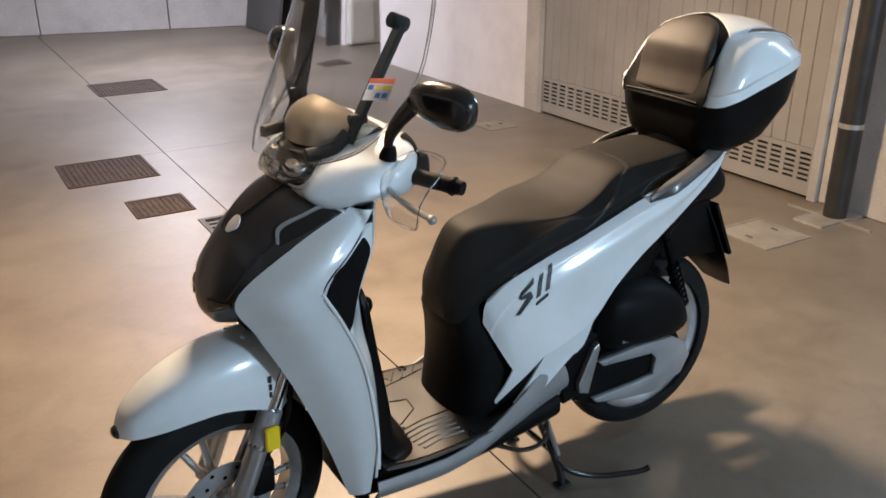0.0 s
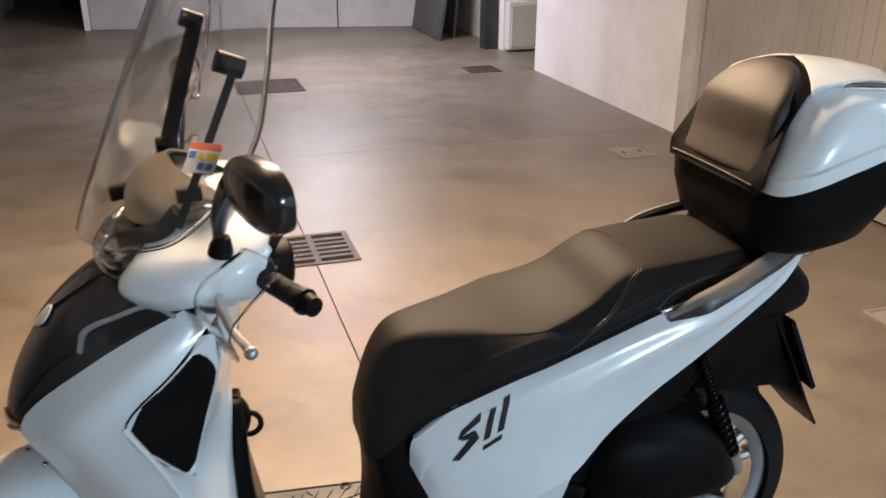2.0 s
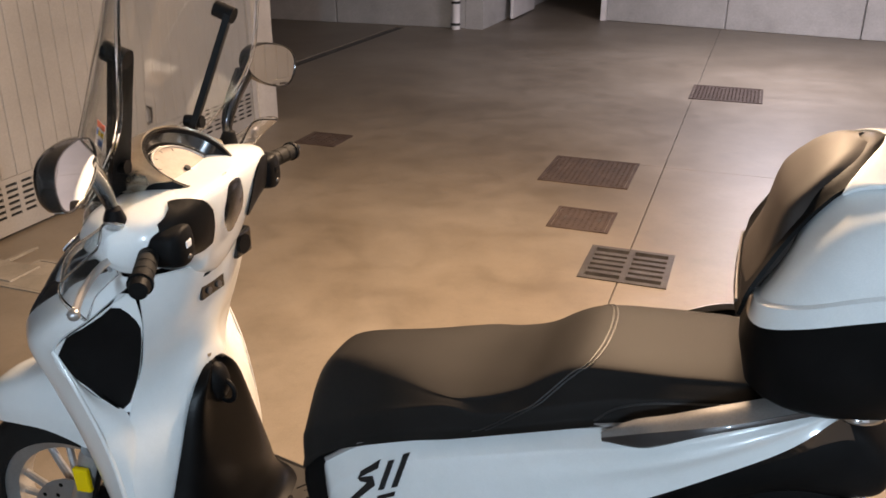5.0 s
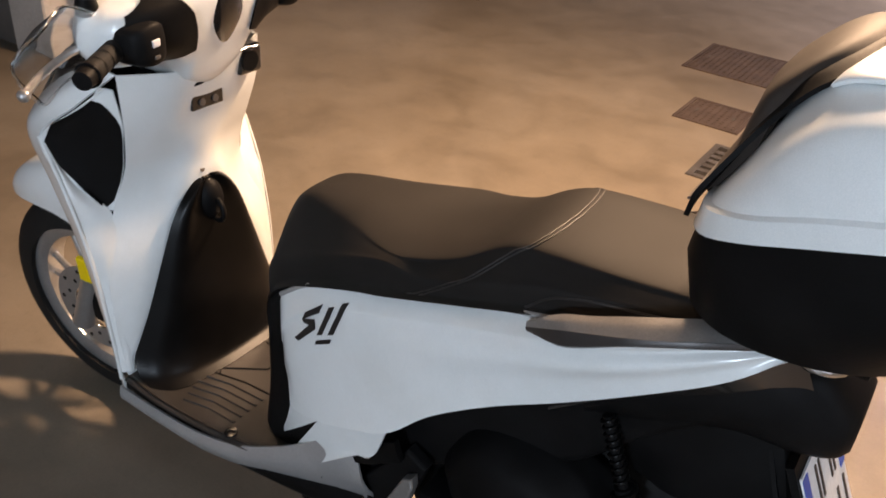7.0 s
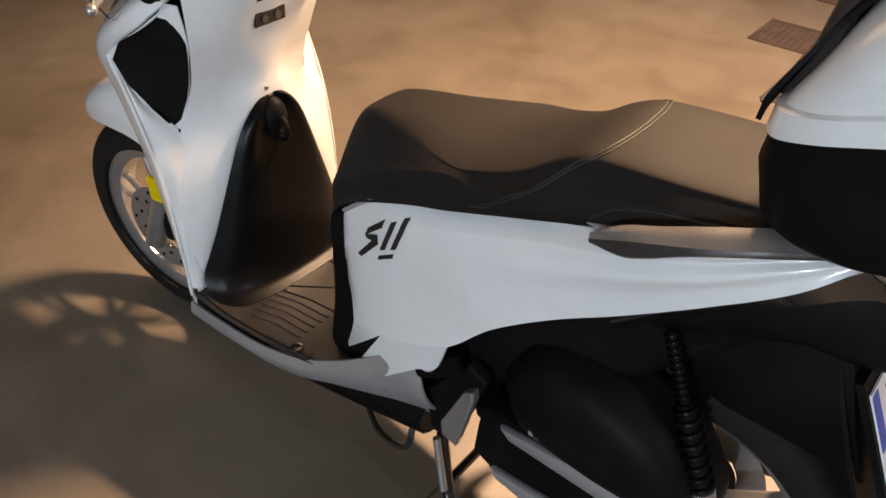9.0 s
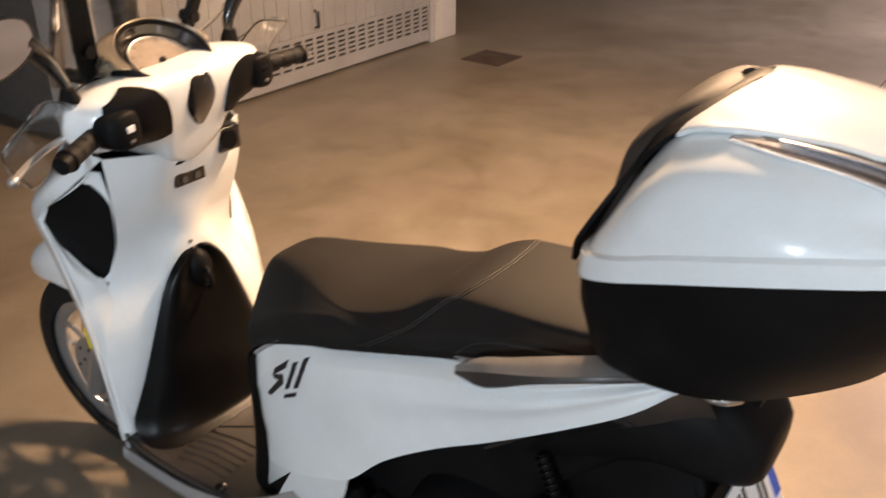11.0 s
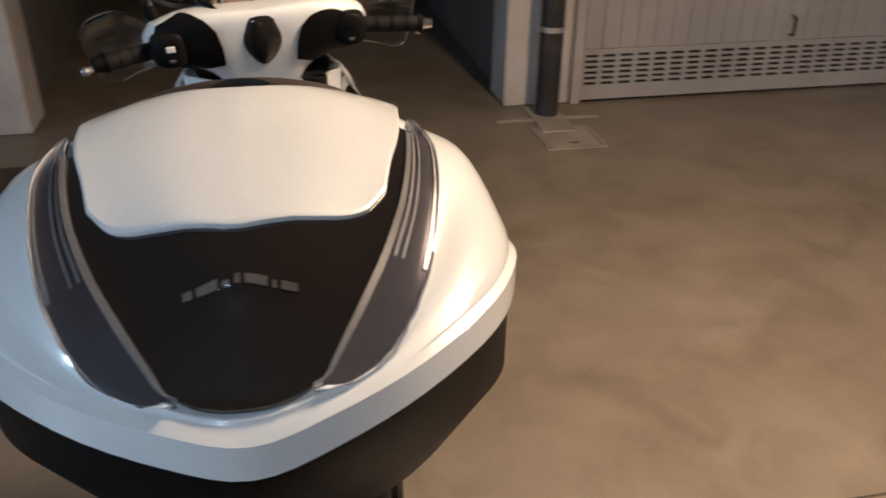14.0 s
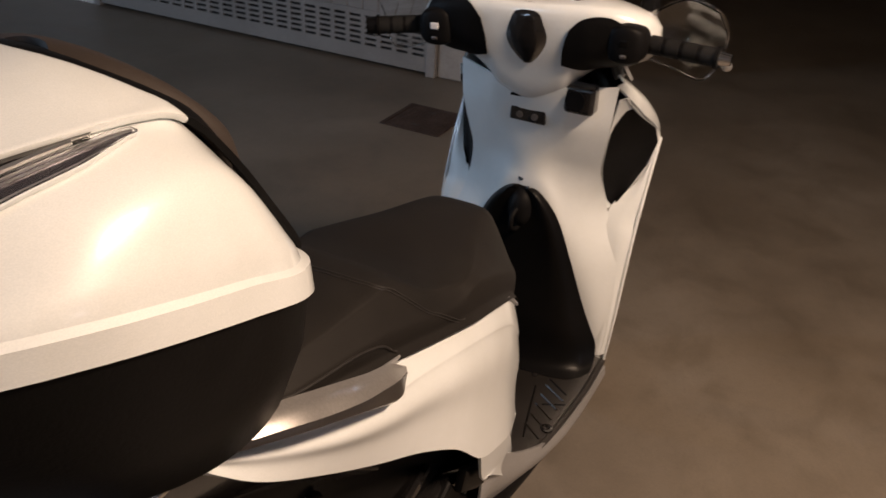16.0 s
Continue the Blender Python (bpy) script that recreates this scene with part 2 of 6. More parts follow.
def garage_door(name, x, face, y0, y1, label):
    """Up-and-over steel door: ribbed sheet, frame, vent strip of slots. face: +1 looks to +x."""
    bm = bmesh.new()
    n = round((y1 - y0 - 0.12) / 0.1)
    a, w = y0 + 0.06, (y1 - y0 - 0.12) / n
    for i in range(n):
        block(min(x, x - face * 0.02), max(x, x - face * 0.02), a + i * w + 0.0012, a + (i + 1) * w - 0.0012, 0.30, 2.1, 0.004, 1, bm)
    block(min(x - face * 0.02, x - face * 0.03), max(x - face * 0.02, x - face * 0.03), a, a + n * w, 0.02, 2.1, bm=bm)
    door = structure(part(name, bm, M_DOOR), label, "garage door")
    # vent strip
    bm = bmesh.new()
    xf0, xf1 = sorted((x, x - face * 0.006))
    for k in range(7):
        z = 0.095 + k * 0.0305
        block(xf0, xf1, a, a + n * w, z - 0.0075, z + 0.0075, bm=bm)
    for i in range(n + 1):
        block(xf0 - 0.0005, xf1 + 0.0005, max(a, a + i * w - 0.014), min(a + n * w, a + i * w + 0.014), 0.087, 0.2855, bm=bm)
    block(xf0, xf1, a, a + n * w, 0.02, 0.0875, bm=bm)
    block(xf0, xf1, a, a + n * w, 0.2855, 0.30, bm=bm)
    part("vent_strip", bm, M_DOOR, door, "row of punched ventilation slots")
    # Plate coloured near-black for the shade behind the slots.
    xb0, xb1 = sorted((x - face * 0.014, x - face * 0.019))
    part("vent_backing", block(xb0, xb1, a, a + n * w, 0.08, 0.295), M_DARK, door, "near-black plate for the shade behind the slots")
    bm = bmesh.new()
    xq0, xq1 = sorted((x + face * 0.012, x - face * 0.04))
    block(xq0, xq1, y0, y0 + 0.055, 0, 2.16, 0.003, 1, bm)
    block(xq0, xq1, y1 - 0.055, y1, 0, 2.16, 0.003, 1, bm)
    block(xq0, xq1, y0 + 0.055, y1 - 0.055, 2.105, 2.16, 0.003, 1, bm)
    part("door_frame", bm, M_FRAME, door, "grey steel frame")
    bm = bmesh.new()
    hy = (y0 + y1) / 2
    rod((x, hy - 0.012, 0.33), (x + face * 0.035, hy - 0.012, 0.345), 0.007, seg=10, bm=bm)
    rod((x + face * 0.035, hy - 0.012, 0.335), (x + face * 0.035, hy - 0.012, 0.435), 0.008, seg=10, bm=bm)
    rod((x, hy - 0.012, 0.44), (x + face * 0.035, hy - 0.012, 0.425), 0.007, seg=10, bm=bm)
    part("handle", bm, M_PIPE, door, "small dark pull handle", True)
    wall("wall_above_door", *sorted((x - face * 0.02, x - face * 0.25)), y0, y1, 2.16, TOP, M_PLASTER, "pale wall above the garage door")
    # Unseen filler block, the shade behind the door put into its colour.
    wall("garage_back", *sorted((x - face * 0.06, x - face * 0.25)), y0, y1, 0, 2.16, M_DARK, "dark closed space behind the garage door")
    return door


garage_door("door_1", WEST, 1, -3.80, -1.14, "closed grey ribbed steel garage door with low vent slots")
garage_door("door_2", EAST, -1, -4.14, -1.62, "closed grey ribbed steel garage door beside a drain pipe")
garage_door("door_3", EAST, -1, 1.50, 4.05, "closed grey ribbed steel garage door past the dark bay")
garage_door("door_4", WEST, 1, -0.62, 1.95, "closed grey ribbed steel garage door by the black pipe")


def pillar(x0, x1, y0, y1, label):
    ob = part("pillar", block(x0, x1, y0, y1, 0, TOP, 0.008, 1), M_PILLAR)
    return structure(ob, label, "pillar")


pillar(EAST - 0.02, EAST + 0.3, -4.40, -4.142, "bare concrete wall end beside the garage door")
pillar(EAST + 0.015, EAST + 0.3, -1.618, -1.25, "narrow concrete pillar behind a drain pipe")
pillar(EAST + 0.015, EAST + 0.3, 1.16, 1.498, "concrete pillar between dark bay and garage door")
pillar(WEST - 0.3, WEST - 0.015, -1.138, -0.622, "concrete pillar behind the black drain pipe")
wall("wall_east_end", EAST, EAST + 0.25, 4.05, 7, mat=M_PLASTER, label="pale wall past the last garage door")
wall("wall_west_start", WEST - 0.25, WEST, 1.95, 7, mat=M_PLASTER, label="pale wall past the last garage door")
wall("wall_south", -8, 9, 6.6, 6.8, mat=M_PLASTER, label="pale wall closing the garage behind")
# the open unlit bay, its walls coloured darker for the missing light
wall("wall_bay_left", EAST + 0.3, 8.6, 1.25, 1.45, mat=M_BAY, label="side wall of an open garage bay, its shade in the colour")
wall("wall_bay_right", EAST + 0.3, 8.6, -1.5, -1.3, mat=M_BAY, label="side wall of an open garage bay, its shade in the colour")
wall("wall_bay_back", 8.4, 8.6, -1.3, 1.25, mat=M_BAY, label="back wall of an open garage bay, its shade in the colour")
wall("wall_bay_above", EAST, EAST + 0.2, -1.25, 1.16, 2.16, TOP, M_PLASTER, "pale wall above the open bay")
wall("wall_bay_south", EAST + 0.3, 8.8, -4.6, -4.4, mat=M_PRECAST, label="concrete side wall of the wide bay")


def drain_pipe(x, y, clamp_z, away, label):
    base = new("drain_pipe")
    base.location = (0, 0, 0)
    tagged(base, label, "pipe")
    part("pipe", rod((x, y, 0), (x, y, TOP), 0.062, seg=28), M_PIPE, base, smooth=True)
    bm = rod((x, y, clamp_z - 0.013), (x, y, clamp_z + 0.013), 0.067, seg=28)
    block(min(x, x + away * 0.12), max(x, x + away * 0.12), y - 0.012, y + 0.012, clamp_z - 0.012, clamp_z + 0.012, bm=bm)
    part("clamp", bm, M_CLAMP, base, "bright zinc pipe clamp", True)
    return base


drain_pipe(-2.37, -0.92, 0.52, -1, "black plastic drain pipe with one bright clamp")
drain_pipe(3.27, -1.44, 0.465, 1, "black plastic drain pipe with one bright clamp")


def pad(x, y, sx, sy, label):
    bm = block(-sx, sx, -sy, sy, 0.0, 0.012)
    bmesh.ops.bevel(bm, geom=[e for e in bm.edges if abs(e.verts[0].co.z - e.verts[1].co.z) > 0.005], offset=min(sx, sy) * 0.95, segments=12, affect="EDGES")
    for v in bm.verts:
        if v.co.z > 0.006:
            v.co.x *= 0.97
            v.co.y *= 0.97
    ob = part("cement_pad", bm, M_PAD)
    ob.location = (x, y, 0)
    return tagged(ob, label, "cement patch")


def square_lid(cx, cy, s, mat, label, studs=True, rim=0.018, turn=0.0):
    base = new("manhole_lid")
    base.location, base.rotation_euler = (cx, cy, 0), (0, 0, radians(turn))
    tagged(base, label, "manhole lid")
    h = s / 2
    bm = bmesh.new()
    for x0, x1, y0, y1 in ((-h, h, -h, -h + rim), (-h, h, h - rim, h), (-h, -h + rim, -h + rim, h - rim), (h - rim, h, -h + rim, h - rim)):
        block(x0, x1, y0, y1, 0.0, 0.006, bm=bm)
    part("frame", bm, mat, base)
    g = rim + 0.004
    bm = block(-h + g, h - g, -h + g, h - g, 0.0, 0.0045)
    if studs:
        n = int((s - 2 * g) / 0.03)
        st = (s - 2 * g) / n
        for i in range(n):
            for j in range(n):
                x, y = -h + g + (i + 0.5) * st, -h + g + (j + 0.5) * st
                k = 0.008 if (i + j) % 2 else 0.005
                kk = 0.013 - k
                block(x - k, x + k, y - kk, y + kk, 0.004, 0.0075, bm=bm)
    plate = part("cover_plate", bm, mat, base)
    for sx in (-1, 1):
        part("lifting_slot", block(sx * (h - 0.07) - 0.006, sx * (h - 0.07) + 0.006, -0.02, 0.02, 0.0046, 0.0079), M_JOINT, base, "small dark lifting slot")
    return base


square_lid(0.185, -6.54, 0.60, M_IRON, "brown cast-iron manhole lid far down the floor")
square_lid(0.88, -3.888, 0.545, M_IRON, "large brown cast-iron manhole lid with raised studs")
square_lid(0.757, -3.027, 0.325, M_IRON, "small brown cast-iron manhole lid near the grate")
square_lid(2.80, -3.99, 0.312, M_IRON, "small brown cast-iron lid near the garage door")
square_lid(2.845, 1.25, 0.312, M_IRON, "small brown cast-iron lid near the dark bay")
square_lid(-1.94, -3.6, 0.26, M_PAD, "small cement-filled lid beside the white wall", False)
square_lid(-1.99, -6.79, 0.33, M_IRON, "dark lid with a pale rim near the passage")
square_lid(-1.83, -0.96, 0.34, M_PAD, "cement-covered lid by the drain pipe", False)
square_lid(2.93, -1.45, 0.30, M_PAD, "cement-covered lid by the drain pipe", False)
pad(3.2, -1.43, 0.2, 0.28, "rounded cement patch round the drain pipe's foot")
pad(-2.33, -0.93, 0.18, 0.26, "rounded cement patch round the drain pipe's foot")


def drain_grate():
    base = new("drain_grate")
    cx, cy, h = (GX0 + GX1) / 2, (GY0 + GY1) / 2, (GX1 - GX0) / 2
    base.location = (cx, cy, 0)
    tagged(base, "square grey cast-iron drain grate with long slots", "drain grate")
    bm = bmesh.new()
    r, z0, z1 = 0.028, -0.02, 0.006
    for x0, x1, y0, y1 in ((-h, h, -h, -h + r), (-h, h, h - r, h), (-h, -h + r, -h + r, h - r), (h - r, h, -h + r, h - r), (-0.014, 0.014, -h + r, h - r)):
        block(x0, x1, y0, y1, z0, z1, bm=bm)
    part("frame", bm, M_GRATE, base)
    step = (2 * h - 2 * r) / 6
    for sx in (-1, 1):
        for i in range(1, 6):
            y = -h + r + i * step
            x0, x1 = sorted((sx * 0.0141, sx * (h - r - 0.0001)))
            part("bar", block(x0, x1, y - step * 0.28, y + step * 0.28, z0, z1 - 0.0015), M_GRATE, base)
    # Pit bottom coloured near-black for the shade under the bars.
    part("pit", block(-h, h, -h, h, -0.2, -0.06), M_DARK, base, "near-black pit bottom with its shade in the colour")
    return base


drain_grate()

# electrical cabinet with conduits, column and boards in the far corner
cab = new("electric_cabinet")
tagged(cab, "pale grey plastic electric cabinet on the passage wall", "electric cabinet")
part("case", block(-2.99, -2.64, -7.83, -7.70, 0.02, 0.55, 0.012), M_CAB, cab)
part("door_panel", block(-2.965, -2.665, -7.70, -7.688, 0.05, 0.52, 0.006), M_CAB, cab)
for sx in (-2.95, -2.68):
    for z in (0.075, 0.495):
        part("screw", rod((sx, -7.69, z), (sx, -7.682, z), 0.011, seg=12), M_FRAME, cab, "dark corner screw")
for sx in (-2.88, -2.83, -2.76):
    part("conduit", rod((sx, -7.79, 0.55), (sx, -7.79, TOP), 0.014, seg=12), M_CAB, cab, smooth=True)
structure(part("dark_column", block(-2.60, -2.44, -8.12, -7.96, 0, TOP, 0.01), M_PIPE), "black steel column beside the electric cabinet", "column")


def leaning_board(y0, y1, x, lean, label):
    bm = block(0, 0.04, y0, y1, 0, 2.0, 0.003, 1)
    ob = part("board", bm, M_BOARD)
    ob.location, ob.rotation_euler = (x, 0, 0.0), (0, radians(lean), 0)
    return tagged(ob, label, "board")


leaning_board(-9.93, -8.72, -2.16, -9, "tall dark board leaning against the corner wall")
leaning_board(-9.6, -8.95, -2.42, -5, "second dark board leaning against the corner wall")

# far east corner
bp_pipe = new("white_pipe")
tagged(bp_pipe, "white plastic waste pipe with dark rings on concrete wall", "pipe")
part("pipe", rod((3.66, -9.34, 0), (3.66, -9.34, TOP), 0.055, seg=20), M_PLASTER, bp_pipe, smooth=True)
for z in (0.05, 0.32):
    part("ring", rod((3.66, -9.34, z), (3.66, -9.34, z + 0.03), 0.059, seg=20), M_PIPE, bp_pipe, "dark rubber ring", True)
structure(part("store_door", block(3.19, 3.23, -11.6, -10.4, 0.02, 2.05, 0.004, 1), M_PLASTER), "white door leaf standing open in the dark store", "door")

# Unseen casings added over every light, the two torch stand-ins included.
for place, sx, sy, watts, colour, aim in LAMPS:
    lamp = new("light_casing")
    lamp.location = (place[0], place[1], TOP - 0.12)
    tagged(lamp, "plain unseen batten casing added over a light", "ceiling lamp", "ceiling lamps")
    part("housing", block(-sx / 2 - 0.02, sx / 2 + 0.02, -sy / 2 - 0.02, sy / 2 + 0.02, 0.06, 0.12, 0.01), M_CAB, lamp)

from mathutils.bvhtree import BVHTree


# ---- scooter materials ----
def paint(name, base, flake):
    """Pearl paint under clear lacquer, with faint orange peel and dust."""
    m = shader(name, base, 0.34, 0.0, 1.0, 0.5)
    b = m.node_tree.nodes["Principled BSDF"]
    b.inputs["Coat Roughness"].default_value = 0.13
    co = node(m, "ShaderNodeTexCoord")
    fl = node(m, "ShaderNodeTexNoise", Scale=900.0, Detail=2.0)
    du = node(m, "ShaderNodeTexNoise", Scale=7.0, Detail=6.0, Roughness=0.65)
    for n in (fl, du):
        link(m, co, "Object", n, "Vector")
    c = ramp(m, fl, 0, [(0.35, base), (0.7, flake)])
    d = ramp(m, du, 0, [(0.3, (0.93, 0.93, 0.92)), (0.6, (1, 1, 1))])
    x = mixed(m, 1.0, (c, 0), (d, 0), "MULTIPLY")
    link(m, x, 2, b, "Base Color")
    rr = m.node_tree.nodes.new("ShaderNodeMapRange")
    rr.inputs[3].default_value, rr.inputs[4].default_value = 0.28, 0.42
    link(m, du, 0, rr, 0)
    link(m, rr, 0, b, "Roughness")
    bp = node(m, "ShaderNodeBump", Strength=0.02, Distance=0.001)
    link(m, du, 0, bp, "Height")
    link(m, bp, 0, b, "Coat Normal")
    return m


M_WHITE = paint("pearl_white_paint", (0.775, 0.825, 0.835), (0.86, 0.90, 0.905))
M_SILVER = textured("silver_grey_paint", (0.40, 0.405, 0.41), (0.35, 0.355, 0.36), (0.45, 0.455, 0.46), 6, 300, 0.35, 0.08, 0.02, 0.4, 0.3)
M_BLACK = textured("black_grained_plastic", (0.0055, 0.0053, 0.0055), (0.0036, 0.0036, 0.0037), (0.0085, 0.0083, 0.0085), 8, 260, 0.5, 0.1, 0.12, 0.0, 0.0, 0.09)
M_GLOSS = textured("black_glossy_plastic", (0.012, 0.011, 0.011), (0.01, 0.01, 0.01), (0.018, 0.016, 0.015), 6, 120, 0.18, 0.06, 0.01, 0.0, 0.6)
M_SATIN = textured("black_satin_plastic", (0.0042, 0.004, 0.004), (0.003, 0.003, 0.003), (0.0065, 0.006, 0.006), 7, 240, 0.32, 0.08, 0.06, 0.0, 0.0, 0.10)
M_NOSE = textured("dark_metallic_grey_panel", (0.060, 0.055, 0.054), (0.050, 0.046, 0.045), (0.072, 0.067, 0.066), 7, 350, 0.38, 0.08, 0.02, 0.5, 0.4)
M_SEAT = textured("dark_seat_vinyl", (0.0155, 0.014, 0.013), (0.012, 0.011, 0.0102), (0.020, 0.018, 0.0165), 5, 420, 0.62, 0.06, 0.1, 0.0, 0.0, 0.14)
M_PADV = textured("backrest_vinyl", (0.036, 0.027, 0.022), (0.030, 0.022, 0.018), (0.044, 0.034, 0.028), 5, 420, 0.6, 0.06, 0.1, 0.0, 0.0, 0.4)
M_RUBBER = textured("tyre_rubber", (0.010, 0.010, 0.010), (0.007, 0.007, 0.007), (0.016, 0.016, 0.0155), 12, 200, 0.72, 0.1, 0.15, 0.0, 0.0, 0.2)
M_CHROME = textured("polished_chrome", (0.72, 0.72, 0.72), (0.66, 0.66, 0.66), (0.78, 0.78, 0.78), 9, 200, 0.1, 0.05, 0.01, 1.0)
M_ALLOY = textured("cast_silver_alloy", (0.5, 0.5, 0.5), (0.42, 0.42, 0.42), (0.57, 0.57, 0.57), 9, 200, 0.32, 0.08, 0.05, 0.8)
M_RAIL = textured("grey_grab_rail_coat", (0.12, 0.112, 0.107), (0.10, 0.094, 0.09), (0.15, 0.14, 0.135), 8, 300, 0.38, 0.08, 0.03, 0.5)
M_WING = textured("silver_rail_paint", (0.30, 0.29, 0.28), (0.26, 0.25, 0.245), (0.34, 0.33, 0.32), 8, 300, 0.34, 0.08, 0.03, 0.55, 0.2)
M_SMOKE = textured("smoked_glossy_panel", (0.010, 0.0075, 0.0065), (0.008, 0.006, 0.005), (0.013, 0.010, 0.009), 4, 90, 0.06, 0.03, 0.0, 0.0, 1.0)
M_REFLECT = shader("yellow_reflector", (0.95, 0.68, 0.0), 0.25, 0, 0.6)
M_RED = shader("red_lens", (0.05, 0.004, 0.004), 0.12, 0, 0.8)
M_PLATEW = textured("white_plate", (0.88, 0.88, 0.88), (0.85, 0.85, 0.85), (0.9, 0.9, 0.9), 9, 90, 0.4)
M_BLUE = shader("blue_band", (0.03, 0.1, 0.5), 0.4)
M_INK = shader("black_ink", (0.012, 0.012, 0.013), 0.4)
M_STICK = shader("white_sticker", (0.78, 0.78, 0.8), 0.4)
M_STRED = shader("red_sticker_band", (0.7, 0.13, 0.06), 0.4)
M_STBLUE = shader("blue_sticker_sign", (0.05, 0.17, 0.5), 0.4)
M_MAT = textured("foot_mat_rubber", (0.013, 0.011, 0.0095), (0.0095, 0.008, 0.007), (0.019, 0.016, 0.0145), 9, 260, 0.36, 0.1, 0.1, 0.0, 0.0, 0.8)
# Bronze colour carries the warm reflection on the dark smoked visor.
M_VISOR = textured("visor_warm_reflection", (0.46, 0.39, 0.30), (0.40, 0.34, 0.26), (0.52, 0.45, 0.36), 5, 200, 0.30, 0.08, 0.01, 0.75, 0.4)
M_STITCH = textured("seat_piping", (0.020, 0.018, 0.017), (0.016, 0.0145, 0.0135), (0.025, 0.023, 0.022), 5, 300, 0.5)
M_MIRROR = shader("mirror_glass", (0.85, 0.85, 0.86), 0.02, 1.0)
M_DIAL = textured("dial_face", (0.20, 0.16, 0.13), (0.14, 0.115, 0.095), (0.27, 0.22, 0.18), 14, 120, 0.4)


def glass(name, tint, rough=0.02, alpha=1.0):
    m = bpy.data.materials.new(name)
    m.use_nodes = True
    b = m.node_tree.nodes["Principled BSDF"]
    b.inputs["Base Color"].default_value = (*tint, 1)
    b.inputs["Roughness"].default_value = rough
    b.inputs["Transmission Weight"].default_value = alpha
    b.inputs["IOR"].default_value = 1.45
    return m


M_CLEAR = glass("clear_acrylic", (0.95, 0.96, 0.96), 0.03)
M_LENSBACK = textured("smoked_reflector", (0.16, 0.155, 0.17), (0.14, 0.135, 0.15), (0.18, 0.175, 0.19), 6, 200, 0.20, 0.05, 0.02, 0.8)
M_LENS = glass("clear_tail_lens", (0.75, 0.75, 0.78), 0.05)


# ---- shaping tools ----
def spline(pts, n):
    """n points along a smooth curve through pts, evenly by control index."""
    pts = [Vector(p) for p in pts]
    if len(pts) == 2:
        return [pts[0].lerp(pts[1], i / (n - 1)) for i in range(n)]
    ext = [pts[0] * 2 - pts[1]] + pts + [pts[-1] * 2 - pts[-2]]
    out = []
    for i in range(n):
        u = i / (n - 1) * (len(pts) - 1)
        k = min(int(u), len(pts) - 2)
        f = u - k
        a, b, c, d = ext[k:k + 4]
        out.append(0.5 * ((2 * b) + (c - a) * f + (2 * a - 5 * b + 4 * c - d) * f * f + (3 * b - a - 3 * c + d) * f ** 3))
    return out


def sheet(rows, nu=16, nv=16, thick=0.004, sgn=1, bm=None):
    """A smooth panel through control rows of points, given thickness. sgn -1 mirrors it to the other side."""
    b = bm or bmesh.new()
    rr = [spline(r, nu) for r in rows]
    cols = [spline([r[i] for r in rr], nv) for i in range(nu)]
    vs = [[b.verts.new((p.x, p.y * sgn, p.z)) for p in c] for c in cols]
    fs = []
    for i in range(nu - 1):
        for j in range(nv - 1):
            fs.append(b.faces.new((vs[i][j], vs[i + 1][j], vs[i + 1][j + 1], vs[i][j + 1])))
    if thick:
        bmesh.ops.recalc_face_normals(b, faces=fs)
        bmesh.ops.solidify(b, geom=fs, thickness=thick)
    return b


def loft(rings, cap=True, bm=None):
    b = bm or bmesh.new()
    vs = [[b.verts.new(p) for p in r] for r in rings]
    n = len(vs[0])
    for a, c in zip(vs, vs[1:]):
        for i in range(n):
            b.faces.new((a[i], a[(i + 1) % n], c[(i + 1) % n], c[i]))
    if cap:
        b.faces.new(vs[0][::-1])
        b.faces.new(vs[-1])
    return b


def smooth_loft(rings, n, cap=True, bm=None):
    cols = [spline([r[i] for r in rings], n) for i in range(len(rings[0]))]
    return loft([[c[j] for c in cols] for j in range(n)], cap, bm)


def closed_ring(pts, n):
    """n points on a smooth closed curve through pts."""
    pts = [Vector(p) for p in pts]
    k = len(pts)
    out = []
    for i in range(n):
        u = i / n * k
        j, f = int(u), u - int(u)
        a, b, c, d = (pts[(j + q) % k] for q in (-1, 0, 1, 2))
        out.append(0.5 * ((2 * b) + (c - a) * f + (2 * a - 5 * b + 4 * c - d) * f * f + (3 * b - a - 3 * c + d) * f ** 3))
    return out


def tube(pts, r, n=24, seg=10, bm=None, taper=None):
    b = bm or bmesh.new()
    path = spline(pts, n)
    rings = []
    for i, p in enumerate(path):
        t = (path[min(i + 1, n - 1)] - path[max(i - 1, 0)]).normalized()
        q = t.to_track_quat("Z", "Y").to_matrix()
        rad = r if taper is None else r + (taper - r) * i / (n - 1)
        rings.append([p + q @ Vector((rad * math.cos(2 * math.pi * k / seg), rad * math.sin(2 * math.pi * k / seg), 0)) for k in range(seg)])
    return loft(rings, True, b)


def lathe(profile, centre, axis=(0, 1, 0), seg=48, bm=None):
    """Spin a closed profile of (radius, along) about an axis."""
    b = bm or bmesh.new()
    q = Vector(axis).to_track_quat("Z", "Y").to_matrix()
    rings = []
    for k in range(seg):
        a = 2 * math.pi * k / seg
        rings.append([Vector(centre) + q @ Vector((r * math.cos(a), r * math.sin(a), h)) for r, h in profile])
    vs = [[b.verts.new(p) for p in r] for r in rings]
    m = len(profile)
    for k in range(seg):
        a, c = vs[k], vs[(k + 1) % seg]
        for i in range(m):
            b.faces.new((a[i], a[(i + 1) % m], c[(i + 1) % m], c[i]))
    return b


